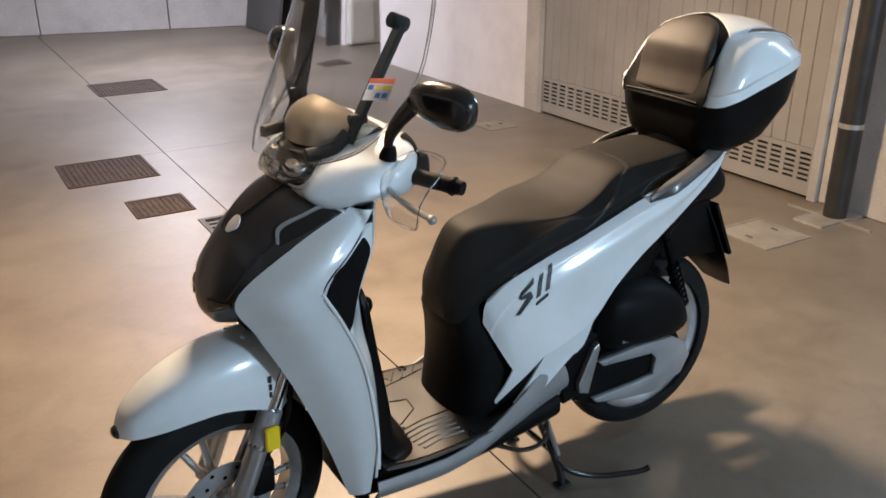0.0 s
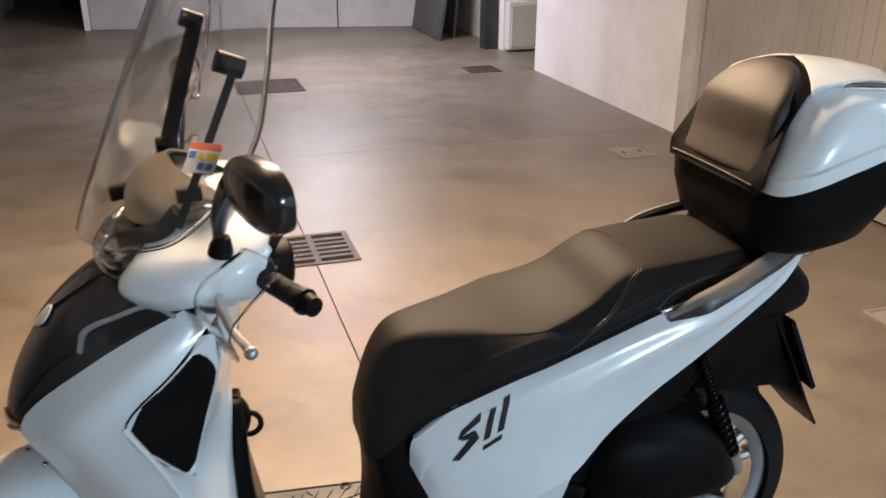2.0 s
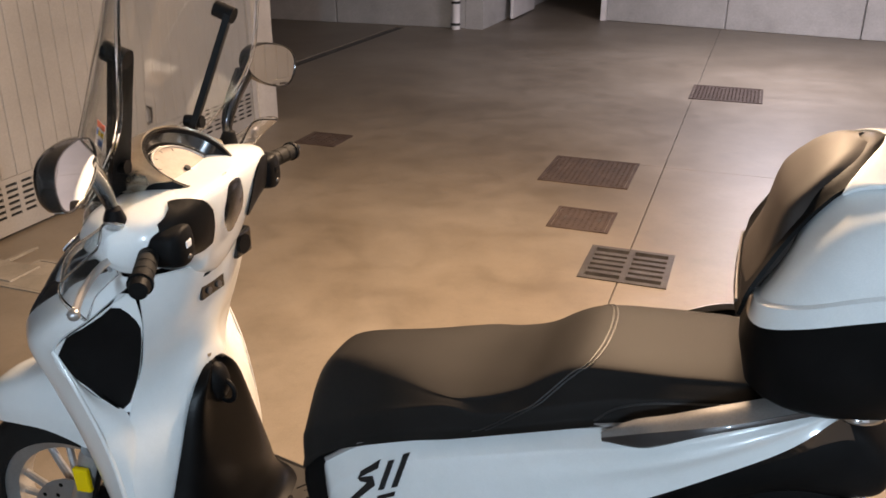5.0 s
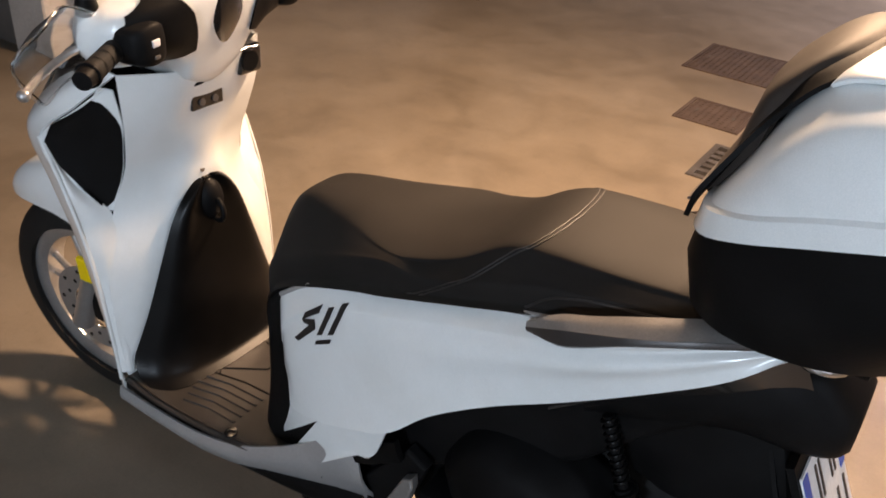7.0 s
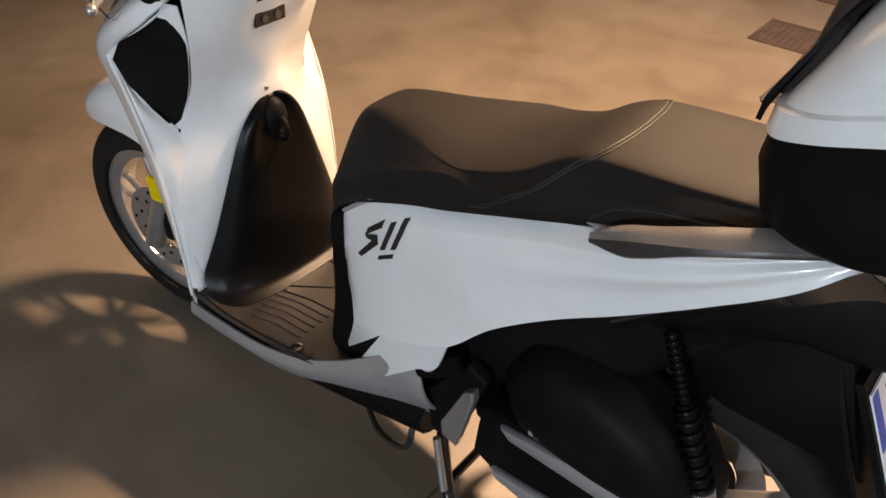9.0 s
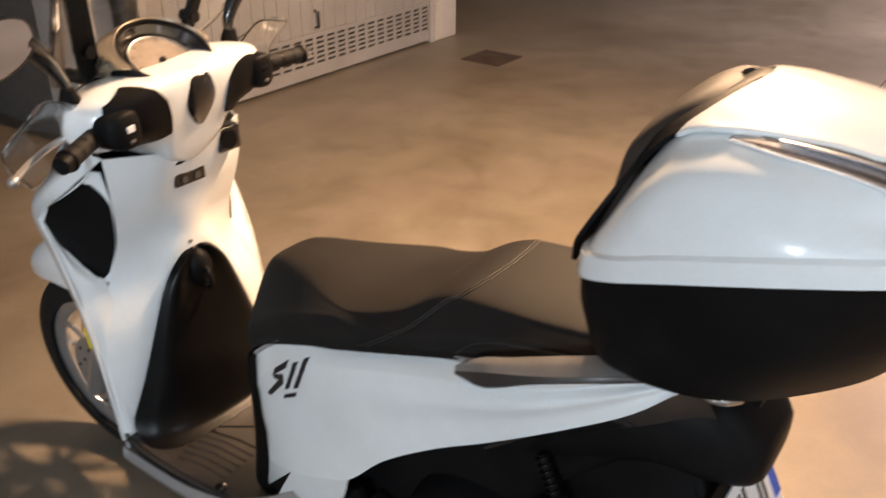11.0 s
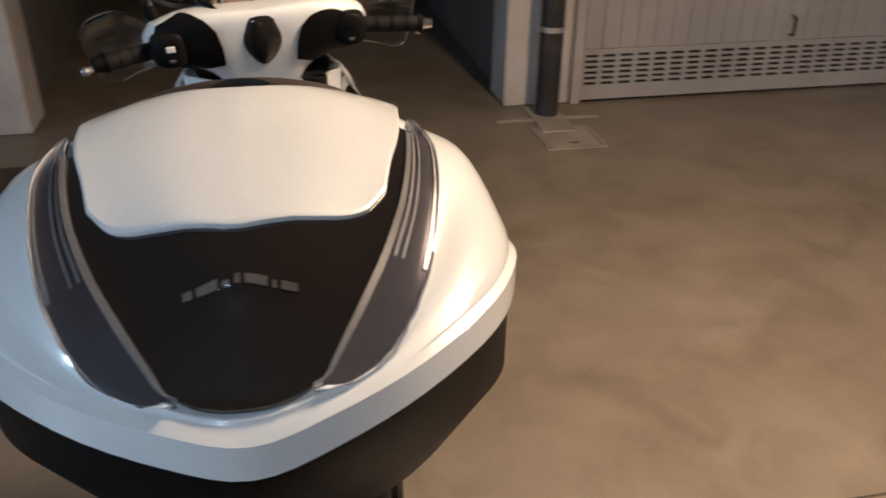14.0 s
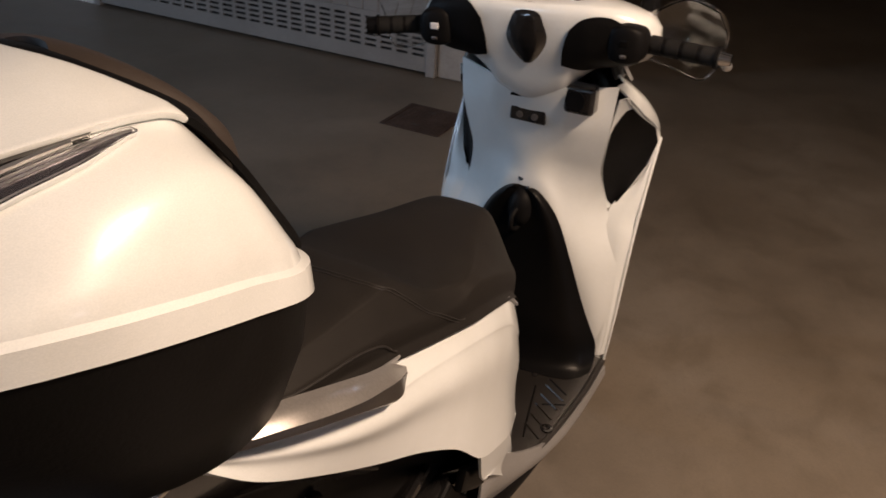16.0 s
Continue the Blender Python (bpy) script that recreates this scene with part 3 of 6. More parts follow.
def ellipsoid(c, r, turn=None, seg=20, rings=12, power=1.0, bm=None):
    b = bm or bmesh.new()
    rot = turn.to_3x3() if turn else Matrix.Identity(3)
    rows = []
    for j in range(1, rings):
        t = math.pi * j / rings
        row = []
        for k in range(seg):
            a = 2 * math.pi * k / seg
            def pw(v):
                return math.copysign(abs(v) ** power, v)
            row.append(b.verts.new(Vector(c) + rot @ Vector((r[0] * pw(math.sin(t)) * pw(math.cos(a)), r[1] * pw(math.sin(t)) * pw(math.sin(a)), r[2] * pw(math.cos(t))))))
        rows.append(row)
    top, low = b.verts.new(Vector(c) + rot @ Vector((0, 0, r[2]))), b.verts.new(Vector(c) + rot @ Vector((0, 0, -r[2])))
    for k in range(seg):
        b.faces.new((top, rows[0][k], rows[0][(k + 1) % seg]))
        b.faces.new((low, rows[-1][(k + 1) % seg], rows[-1][k]))
        for x, y in zip(rows, rows[1:]):
            b.faces.new((x[k], y[k], y[(k + 1) % seg], x[(k + 1) % seg]))
    return b


def drape(ob, rows, way, off, nu, nv, thick=0.001):
    """A thin sheet laid on a part's surface: control rows of two coordinates, dropped along an axis direction."""
    tree = BVHTree.FromPolygons([v.co[:] for v in ob.data.vertices], [p.vertices[:] for p in ob.data.polygons])
    way = Vector(way)
    mean = sum((v.co for v in ob.data.vertices), Vector()) / len(ob.data.vertices)
    axis = max(range(3), key=lambda k: abs(way[k]))
    rest = [k for k in range(3) if k != axis]
    b = bmesh.new()
    rr = [spline([(p[0], p[1], 0) for p in r], nu) for r in rows]
    cols = [spline([r[i] for r in rr], nv) for i in range(nu)]
    lo, hi = [], []
    for c in cols:
        l0, l1 = [], []
        for p in c:
            o = Vector((0, 0, 0))
            o[rest[0]], o[rest[1]] = p.x, p.y
            o[axis] = -way[axis] * 3.0
            hit, nrm, _, _ = tree.ray_cast(o, way)
            for step in range(1, 40):
                if hit is not None:
                    break
                q = o.copy()
                for k in rest:
                    q[k] = o[k] + (mean[k] - o[k]) * step * 0.02
                hit, nrm, _, _ = tree.ray_cast(q, way)
            if nrm.dot(way) > 0:
                nrm = -nrm
            l0.append(b.verts.new(hit + nrm * off))
            l1.append(b.verts.new(hit + nrm * (off + thick)))
        lo.append(l0)
        hi.append(l1)
    for i in range(nu - 1):
        for j in range(nv - 1):
            for g in (lo, hi):
                b.faces.new((g[i][j], g[i + 1][j], g[i + 1][j + 1], g[i][j + 1]))
    edge = [(i, 0) for i in range(nu)] + [(nu - 1, j) for j in range(1, nv)] + [(i, nv - 1) for i in range(nu - 2, -1, -1)] + [(0, j) for j in range(nv - 2, 0, -1)]
    for (i, j), (k, m) in zip(edge, edge[1:] + edge[:1]):
        b.faces.new((lo[i][j], lo[k][m], hi[k][m], hi[i][j]))
    return b


def prism(pts, y0, y1, bevel=0.0, bm=None):
    """A side outline of (x, z) given width from y0 to y1."""
    b = bm or bmesh.new()
    v0 = [b.verts.new((x, y0, z)) for x, z in pts]
    v1 = [b.verts.new((x, y1, z)) for x, z in pts]
    n = len(pts)
    b.faces.new(v0[::-1])
    b.faces.new(v1)
    for i in range(n):
        b.faces.new((v0[i], v0[(i + 1) % n], v1[(i + 1) % n], v1[i]))
    if bevel:
        bmesh.ops.recalc_face_normals(b, faces=b.faces[:])
        es = [e for e in b.edges if all(v in v1 for v in e.verts) or all(v in v0 for v in e.verts)]
        bmesh.ops.bevel(b, geom=es, offset=bevel, segments=2, profile=0.5, affect="EDGES")
    return b


# ---- the scooter ----
PANELS = []
sc = new("scooter")
tagged(sc, "white maxi scooter with black seat, parked on its centre stand", "scooter")
SIDES = ((1, "left"), (-1, "right"))

# front shield
for s, _ in SIDES:
    front = [(1.02, 0.150, 1.005), (1.16, 0.150, 0.935), (1.283, 0.133, 0.838), (1.245, 0.142, 0.745), (1.175, 0.150, 0.60), (1.11, 0.160, 0.43), (1.065, 0.172, 0.278)]
    rear = [(0.972, 0.165, 0.995), (1.045, 0.203, 0.928), (1.126, 0.229, 0.855), (1.076, 0.229, 0.758), (1.034, 0.228, 0.64), (1.008, 0.225, 0.46), (1.024, 0.205, 0.292)]
    mid = [(0.5 * (a[0] + b[0]), 0.5 * (a[1] + b[1]) + d, 0.5 * (a[2] + b[2])) for a, b, d in zip(front, rear, (0.012, 0.022, 0.022, 0.02, 0.014, 0.010, 0.006))]
    part("front_apron", sheet([front, mid, rear], 36, 14, 0.005, s), M_WHITE, sc, "", True, 50)
    # inner knee recess
    f2 = [(0.985, 0.180, 0.972), (1.05, 0.204, 0.918), (1.123, 0.227, 0.853), (1.080, 0.204, 0.768), (1.037, 0.170, 0.704)]
    r2 = [(0.978, 0.168, 0.968), (0.978, 0.158, 0.905), (0.995, 0.150, 0.845), (1.012, 0.146, 0.79), (1.034, 0.160, 0.708)]
    m2 = [(0.5 * (a[0] + b[0]) + 0.02, 0.5 * (a[1] + b[1]) + 0.006, 0.5 * (a[2] + b[2])) for a, b in zip(f2, r2)]
    knee = part("knee_recess", sheet([f2, m2, r2], 22, 10, 0.003, s), M_WHITE, sc, "", True, 50)
    along = [spline(r, 41) for r in (f2, m2, r2)]
    pocket = []
    for u, v0, v1 in ((5, 0.34, 0.66), (7, 0.14, 0.82), (10, 0.03, 0.93), (13, 0.0, 0.97), (18, 0.0, 0.985), (24, 0.0, 0.985), (31, 0.0, 0.97), (37, 0.02, 0.92), (39, 0.25, 0.74)):
        across = spline([r[u] for r in along], 101)
        pocket.append([Vector(across[round(100 * (v0 + (v1 - v0) * f))]) + Vector((-0.0035, 0, 0.001)) for f in (0, 0.33, 0.67, 1)])
    part("knee_pocket_panel", sheet(pocket, 24, 10, 0.003, s), M_BLACK, knee, "matt black inset panel", True, 50)
    fl = [(1.124, 0.228, 0.852), (1.074, 0.229, 0.758), (1.050, 0.2285, 0.690), (1.032, 0.227, 0.64), (1.006, 0.224, 0.46), (1.006, 0.217, 0.36)]
    fi = [(1.122, 0.227, 0.851), (1.079, 0.206, 0.765), (1.034, 0.167, 0.704), (1.010, 0.186, 0.62), (0.994, 0.194, 0.47), (0.990, 0.198, 0.362)]
    fm = [(0.5 * (p[0] + q[0]) - 0.004, 0.5 * (p[1] + q[1]), 0.5 * (p[2] + q[2])) for p, q in zip(fl, fi)]
    part("shield_flare", sheet([fl, fm, fi], 24, 10, 0.004, s), M_WHITE, sc, "", True, 50)
    part("shield_edge", tube([(1.126, s * 0.229, 0.855), (1.076, s * 0.229, 0.758), (1.034, s * 0.228, 0.64), (1.008, s * 0.225, 0.46), (1.012, s * 0.216, 0.34)], 0.0042, 26, 8), M_WHITE, sc, "", True)

# white inner shield, one sheet from side to side
a = [(0.972, 0.165, 0.995), (0.975, 0.160, 0.915), (0.992, 0.150, 0.845), (1.010, 0.146, 0.79), (1.034, 0.164, 0.706), (1.016, 0.206, 0.60), (1.003, 0.215, 0.47), (1.000, 0.209, 0.352)]
c = [(0.930, 0.085, 0.990), (0.945, 0.078, 0.915), (0.968, 0.075, 0.845), (0.982, 0.072, 0.79), (0.986, 0.090, 0.706), (0.974, 0.125, 0.60), (0.984, 0.165, 0.47), (0.990, 0.155, 0.352)]
e = [(0.918, 0.0, 0.985), (0.942, 0.0, 0.915), (0.956, 0.0, 0.845), (0.962, 0.0, 0.79), (0.963, 0.038, 0.738), (0.970, 0.042, 0.60), (0.982, 0.055, 0.47), (0.988, 0.052, 0.352)]
e = [(x, max(y, 0.022), z) for x, y, z in e]
part("inner_shield", sheet([a, c, e] + [[(x, -y, z) for x, y, z in r] for r in (e, c, a)], 40, 34, 0.004), M_WHITE, sc, "", True, 50)

# black inner panel that bulges towards the rider and runs onto the foot board
rows = []
for z, xc, w, xe in ((0.750, 0.955, 0.018, 0.957), (0.742, 0.949, 0.038, 0.957), (0.715, 0.944, 0.066, 0.958), (0.675, 0.942, 0.090, 0.961), (0.60, 0.934, 0.120, 0.965), (0.50, 0.916, 0.157, 0.972), (0.44, 0.910, 0.182, 0.978), (0.395, 0.905, 0.200, 0.982), (0.364, 0.892, 0.207, 0.960), (0.350, 0.868, 0.208, 0.925)):
    rows.append([(xe, w, z), (0.5 * (xe + xc) - 0.012, w * 0.8, z), (xc, w * 0.35, z), (xc, -w * 0.35, z), (0.5 * (xe + xc) - 0.012, -w * 0.8, z), (xe, -w, z)])
part("inner_panel", sheet(rows, 26, 34, 0.004), M_SATIN, sc, "black inner leg-shield panel", True, 50)
part("bag_hook", lathe([(0.024 + 0.0055 * math.cos(a), 0.0055 * math.sin(a)) for a in (2 * math.pi * i / 10 for i in range(10))], (0.932, 0, 0.682), (0.15, 1, 0), 24), M_BLACK, sc, "black ring-shaped bag hook", True)
part("hook_base", ellipsoid((0.955, 0, 0.70), (0.03, 0.03, 0.045)), M_BLACK, sc, "", True)
part("key_mark", rod((0.962, 0.008, 0.765), (0.9555, 0.008, 0.766), 0.006, seg=14), M_CHROME, sc, "small round lock mark")
part("neck_badge", block(0.934, 0.9425, -0.038, 0.038, 0.900, 0.936, 0.002, 1), M_GLOSS, sc, "black badge with grey dots")
for y in (-0.016, 0.016):
    part("badge_dot", rod((0.933, y, 0.914), (0.930, y, 0.914), 0.007, seg=14), M_RAIL, sc, "small grey dot")
ign = part("ignition_lock", block(0.924, 0.965, -0.134, -0.074, 0.940, 0.996, 0.008, 3), M_GLOSS, sc, "black ignition lock")
part("key_slot", rod((0.926, -0.098, 0.968), (0.919, -0.098, 0.968), 0.020, seg=24), M_BLACK, ign, "round key barrel")

# dark nose panel between the aprons
rows = []
for ex, ey, ez, cx, cz in ((1.005, 0.150, 1.000, 1.10, 1.055), (1.07, 0.150, 0.982, 1.16, 1.035), (1.16, 0.148, 0.932, 1.235, 0.975), (1.235, 0.140, 0.872, 1.292, 0.90), (1.275, 0.128, 0.828, 1.322, 0.835), (1.272, 0.095, 0.785, 1.328, 0.785), (1.262, 0.060, 0.752, 1.305, 0.748)):
    rows.append([(ex, ey, ez), (ex + (cx - ex) * 0.62, ey * 0.68, ez + (cz - ez) * 0.60), (cx - 0.004, ey * 0.26, cz - 0.003), (cx - 0.004, -ey * 0.26, cz - 0.003), (ex + (cx - ex) * 0.62, -ey * 0.68, ez + (cz - ez) * 0.60), (ex, -ey, ez)])
part("nose_panel", sheet(rows, 30, 30, 0.005), M_NOSE, sc, "dark metallic grey nose panel", True, 50)
nose = bpy.data.objects["nose_panel"]
strip = part("nose_strip", drape(nose, [[(1.060, 0.048), (1.060, 0.0), (1.060, -0.048)], [(1.13, 0.050), (1.13, 0.0), (1.13, -0.050)], [(1.195, 0.042), (1.195, 0.0), (1.195, -0.042)], [(1.252, 0.014), (1.252, 0.0), (1.252, -0.014)]], (0, 0, -1), 0.001, 14, 20, 0.004), M_GLOSS, sc, "glossy black centre strip", True, 50)
part("nose_oval", drape(nose, [[(1.226, 0.018), (1.222, 0.030), (1.226, 0.044)], [(1.238, 0.014), (1.237, 0.030), (1.236, 0.048)], [(1.250, 0.016), (1.252, 0.026), (1.248, 0.036)]], (0, 0, -1), 0.004, 10, 8, 0.003), M_STICK, sc, "small pale oval on the nose", True, 50)
for s, _ in SIDES:
    way = (0, -s, 0)
    part("nose_recess", drape(nose, [[(1.030, 0.990), (1.070, 1.004), (1.120, 0.990), (1.172, 0.966)], [(1.040, 0.982), (1.075, 0.982), (1.115, 0.965), (1.178, 0.940)]], way, 0.001, 18, 6, 0.002), M_GLOSS, sc, "dark recess under the blade", True, 50)
    part("nose_blade", drape(nose, [[(1.030, 0.995), (1.070, 1.010), (1.120, 0.996), (1.170, 0.974), (1.182, 0.944)], [(1.034, 0.991), (1.070, 1.005), (1.118, 0.991), (1.165, 0.970), (1.177, 0.942)]], way, 0.003, 26, 3, 0.006), M_SILVER, sc, "thin raised grey blade edge", True, 50)
    part("nose_crease", drape(nose, [[(1.175, 0.952), (1.225, 0.915), (1.262, 0.873), (1.288, 0.838)], [(1.182, 0.946), (1.231, 0.910), (1.267, 0.868), (1.292, 0.834)]], way, 0.001, 22, 3, 0.006), M_NOSE, sc, "", True, 50)
    part("position_light", drape(nose, [[(1.318, 0.822), (1.300, 0.824), (1.286, 0.826)], [(1.318, 0.796), (1.302, 0.806), (1.288, 0.818)]], way, 0.0015, 12, 6, 0.003), M_GLOSS, sc, "dark wedge-shaped position light", True, 50)
    part("light_edge", drape(nose, [[(1.316, 0.796), (1.302, 0.806), (1.286, 0.820)], [(1.315, 0.792), (1.300, 0.802), (1.284, 0.816)]], way, 0.003, 12, 3, 0.004), M_RAIL, sc, "thin grey light edge", True, 50)
    for p in ((1.296, s * 0.080, 0.752), (1.268, s * 0.108, 0.738)):
        part("nose_screw", ellipsoid(p, (0.005, 0.005, 0.004), None, 8, 6), M_CHROME, sc, "tiny bright screw", True)
part("shield_core", smooth_loft([closed_ring([(x0, -w, z), (x0, w, z), (x1, w * 0.85, z), (x1, -w * 0.85, z)], 24) for z, x0, x1, w in ((0.24, 1.005, 1.040, 0.15), (0.36, 1.0, 1.035, 0.15), (0.5, 1.0, 1.045, 0.145), (0.62, 1.005, 1.10, 0.13), (0.72, 1.03, 1.22, 0.10), (0.82, 1.035, 1.25, 0.085), (0.92, 1.0, 1.16, 0.085), (0.975, 0.985, 1.06, 0.08))], 24), M_BLACK, sc, "black inner wheel-arch body", True, 50)

# foot board, skirts, floor mat
mat_rows = []
for x, w, z in ((0.985, 0.222, 0.362), (0.90, 0.220, 0.348), (0.80, 0.214, 0.344), (0.70, 0.204, 0.344), (0.62, 0.190, 0.350), (0.56, 0.178, 0.372)):
    mat_rows.append([(x, w, z - 0.012), (x, w * 0.94, z), (x, 0, z + 0.003), (x, -w * 0.94, z), (x, -w, z - 0.012)])
fb = part("foot_board", sheet(mat_rows, 30, 28, 0.012), M_MAT, sc, "grey-brown grooved rubber foot board", True, 50)


def on_board(pts, r, name, mat, lab=""):
    part(name, drape_line(fb, pts, r), mat, fb, lab, True)


def drape_line(ob, pts, r):
    tree = BVHTree.FromPolygons([v.co[:] for v in ob.data.vertices], [p.vertices[:] for p in ob.data.polygons])
    out = []
    for p in pts:
        hit, _, _, _ = tree.ray_cast(Vector((p[0], p[1], 1.0)), Vector((0, 0, -1)))
        out.append(hit if hit else Vector((p[0], p[1], 0.345)))
    b = bmesh.new()
    for p, q in zip(out, out[1:]):
        rod(p, q, r, seg=6, bm=b)
    return b


for pts in ([(0.835, -0.120), (0.75, -0.140), (0.672, -0.160)], [(0.862, -0.052), (0.790, -0.036), (0.796, 0.014), (0.879, 0.078)], [(0.871, 0.090), (0.80, 0.072), (0.719, 0.066)], [(0.81, -0.198), (0.785, -0.155)], [(0.87, -0.14), (0.84, -0.19)]):
    on_board(pts, 0.0022, "mat_groove", M_BLACK)
for k in range(5):
    on_board([(0.885 - k * 0.006, 0.112 + k * 0.018), (0.82 - k * 0.004, 0.094 + k * 0.019), (0.735, 0.088 + k * 0.020)], 0.0034, "foot_rib", M_MAT)
for k in range(5):
    on_board([(0.85 - k * 0.034, -0.140 - k * 0.002), (0.82 - k * 0.034, -0.190)], 0.0034, "foot_rib", M_MAT)
for x, y in ((0.72, -0.192), (0.93, 0.182), (0.72, 0.192), (0.93, -0.182)):
    bt = part("bolt", lathe([(0.001, 0.0), (0.0125, 0.0), (0.0125, 0.005), (0.007, 0.0055), (0.006, 0.002), (0.001, 0.002)], (x, y, 0.3425), (0, 0, 1), 16), M_GLOSS, fb, "small dark bolt", True)
for y in (0.085, -0.105):
    part("bolt", rod((0.868, y, 0.345), (0.868, y, 0.3505), 0.007, seg=12), M_GLOSS, fb, "small dark bolt", True)
for s, _ in SIDES:
    top = [(1.01, 0.224, 0.326), (0.90, 0.222, 0.322), (0.80, 0.216, 0.320), (0.70, 0.206, 0.336), (0.62, 0.198, 0.374), (0.55, 0.190, 0.417), (0.465, 0.186, 0.482), (0.42, 0.180, 0.458)]
    low = [(1.012, 0.208, 0.268), (0.90, 0.206, 0.262), (0.80, 0.202, 0.260), (0.70, 0.193, 0.272), (0.62, 0.182, 0.290), (0.55, 0.172, 0.306), (0.465, 0.160, 0.328), (0.385, 0.150, 0.346)]
    midl = [(0.5 * (p[0] + q[0]), max(p[1], q[1]) + 0.002, 0.5 * (p[2] + q[2])) for p, q in zip(top, low)]
    part("side_skirt", sheet([top, midl, low], 34, 9, 0.005, s), M_SILVER, sc, "silver-grey painted side skirt", True, 40)
part("belly", smooth_loft([closed_ring([(x, -w, z0), (x, -w, z1), (x, w, z1), (x, w, z0)], 20) for x, w, z0, z1 in ((1.03, 0.15, 0.25, 0.325), (0.85, 0.165, 0.245, 0.325), (0.65, 0.155, 0.25, 0.33), (0.42, 0.14, 0.27, 0.36))], 14), M_BLACK, sc, "black underbody", True, 60)

# body under the seat
part("seat_body", smooth_loft([closed_ring([(x1, -w * 0.55, z), (x1, w * 0.55, z), (x1 - 0.07, w, z), (x0 + 0.1, w, z), (x0, w * 0.7, z), (x0, -w * 0.7, z), (x0 + 0.1, -w, z), (x1 - 0.07, -w, z)], 36) for z, x0, x1, w in ((0.29, 0.42, 0.722, 0.150), (0.36, 0.38, 0.714, 0.145), (0.46, 0.30, 0.704, 0.138), (0.55, 0.15, 0.704, 0.126), (0.62, 0.05, 0.708, 0.112), (0.70, -0.02, 0.66, 0.105), (0.78, -0.10, 0.56, 0.108), (0.86, -0.16, 0.30, 0.10), (0.90, -0.17, 0.05, 0.085))], 30), M_BLACK, sc, "black body under the seat", True, 50)

# white side panels
for s, _ in SIDES:
    up = [(0.648, 0.118, 0.612), (0.640, 0.124, 0.672), (0.575, 0.134, 0.724), (0.504, 0.140, 0.757), (0.43, 0.143, 0.786), (0.30, 0.146, 0.830), (0.20, 0.150, 0.862), (0.10, 0.160, 0.893), (0.0, 0.152, 0.925), (-0.09, 0.136, 0.952), (-0.172, 0.116, 0.968)]
    cr = [(0.622, 0.142, 0.555), (0.60, 0.158, 0.603), (0.54, 0.166, 0.666), (0.47, 0.174, 0.709), (0.40, 0.181, 0.741), (0.28, 0.188, 0.790), (0.18, 0.190, 0.826), (0.08, 0.192, 0.860), (-0.01, 0.184, 0.896), (-0.10, 0.160, 0.936), (-0.173, 0.130, 0.968)]
    lo = [(0.583, 0.170, 0.478), (0.555, 0.178, 0.484), (0.497, 0.192, 0.506), (0.42, 0.201, 0.542), (0.345, 0.203, 0.580), (0.272, 0.196, 0.654), (0.181, 0.185, 0.718), (0.08, 0.176, 0.777), (-0.02, 0.169, 0.842), (-0.113, 0.158, 0.907), (-0.174, 0.134, 0.964)]
    m1 = [(0.5 * (a[0] + b[0]), 0.5 * (a[1] + b[1]) + 0.003, 0.5 * (a[2] + b[2])) for a, b in zip(up, cr)]
    m3 = [(0.5 * (a[0] + b[0]), 0.5 * (a[1] + b[1]) - 0.003, 0.5 * (a[2] + b[2])) for a, b in zip(cr, lo)]
    ca = [tuple(p + (q - p) * 0.30 for p, q in zip(c, u)) for c, u in zip(cr, up)]
    cb = [tuple(p + (q - p) * 0.13 for p, q in zip(c, l)) for c, l in zip(cr, lo)]
    pan = part("side_panel", sheet([up, m1, ca, cb, m3, lo], 52, 30, 0.005, s), M_WHITE, sc, "", True, 50)
    PANELS.append((s, pan))
    part("panel_trim", tube([(x, s * (y + 0.002), z + 0.003) for x, y, z in up[1:8]], 0.0042, 44, 8), M_SILVER, sc, "silver-grey edge trim under the seat", True)
    # lower forward tail of the side panel, cut by a black slash
    fr = [(0.583, 0.170, 0.480), (0.602, 0.159, 0.430), (0.627, 0.144, 0.380)]
    bk = [(0.500, 0.191, 0.506), (0.548, 0.178, 0.455), (0.619, 0.149, 0.378)]
    part("side_panel_foot", sheet([fr, bk], 12, 8, 0.005, s), M_WHITE, sc, "", True, 50)
    fr = [(0.499, 0.192, 0.507), (0.528, 0.187, 0.458), (0.560, 0.178, 0.405), (0.578, 0.170, 0.376)]
    bk = [(0.347, 0.203, 0.579), (0.372, 0.199, 0.510), (0.410, 0.198, 0.486), (0.490, 0.191, 0.412)]
    hm = [(0.5 * (p[0] + q[0]), 0.5 * (p[1] + q[1]) + 0.001, 0.5 * (p[2] + q[2])) for p, q in zip(fr, bk)]
    part("side_panel_heel", sheet([fr, hm, bk], 16, 10, 0.005, s), M_WHITE, sc, "", True, 50)
    part("side_slash", sheet([[(0.622, 0.142, 0.372), (0.548, 0.172, 0.455), (0.503, 0.185, 0.503)], [(0.574, 0.164, 0.372), (0.526, 0.181, 0.458), (0.499, 0.186, 0.501)]], 14, 6, 0.004, s), M_BLACK, sc, "black slash inset", True)
    # grab rail wing: silver for the lit top face, the outer lip's shade as dark grey
    ra = [(0.150, 0.172, 0.879), (0.106, 0.174, 0.912), (0.060, 0.176, 0.932), (0.019, 0.175, 0.950), (-0.033, 0.165, 0.967), (-0.082, 0.152, 0.979), (-0.165, 0.128, 0.986)]
    rb = [(0.149, 0.175, 0.871), (0.096, 0.194, 0.903), (0.052, 0.200, 0.922), (0.010, 0.202, 0.938), (-0.040, 0.194, 0.953), (-0.089, 0.179, 0.966), (-0.172, 0.138, 0.977)]
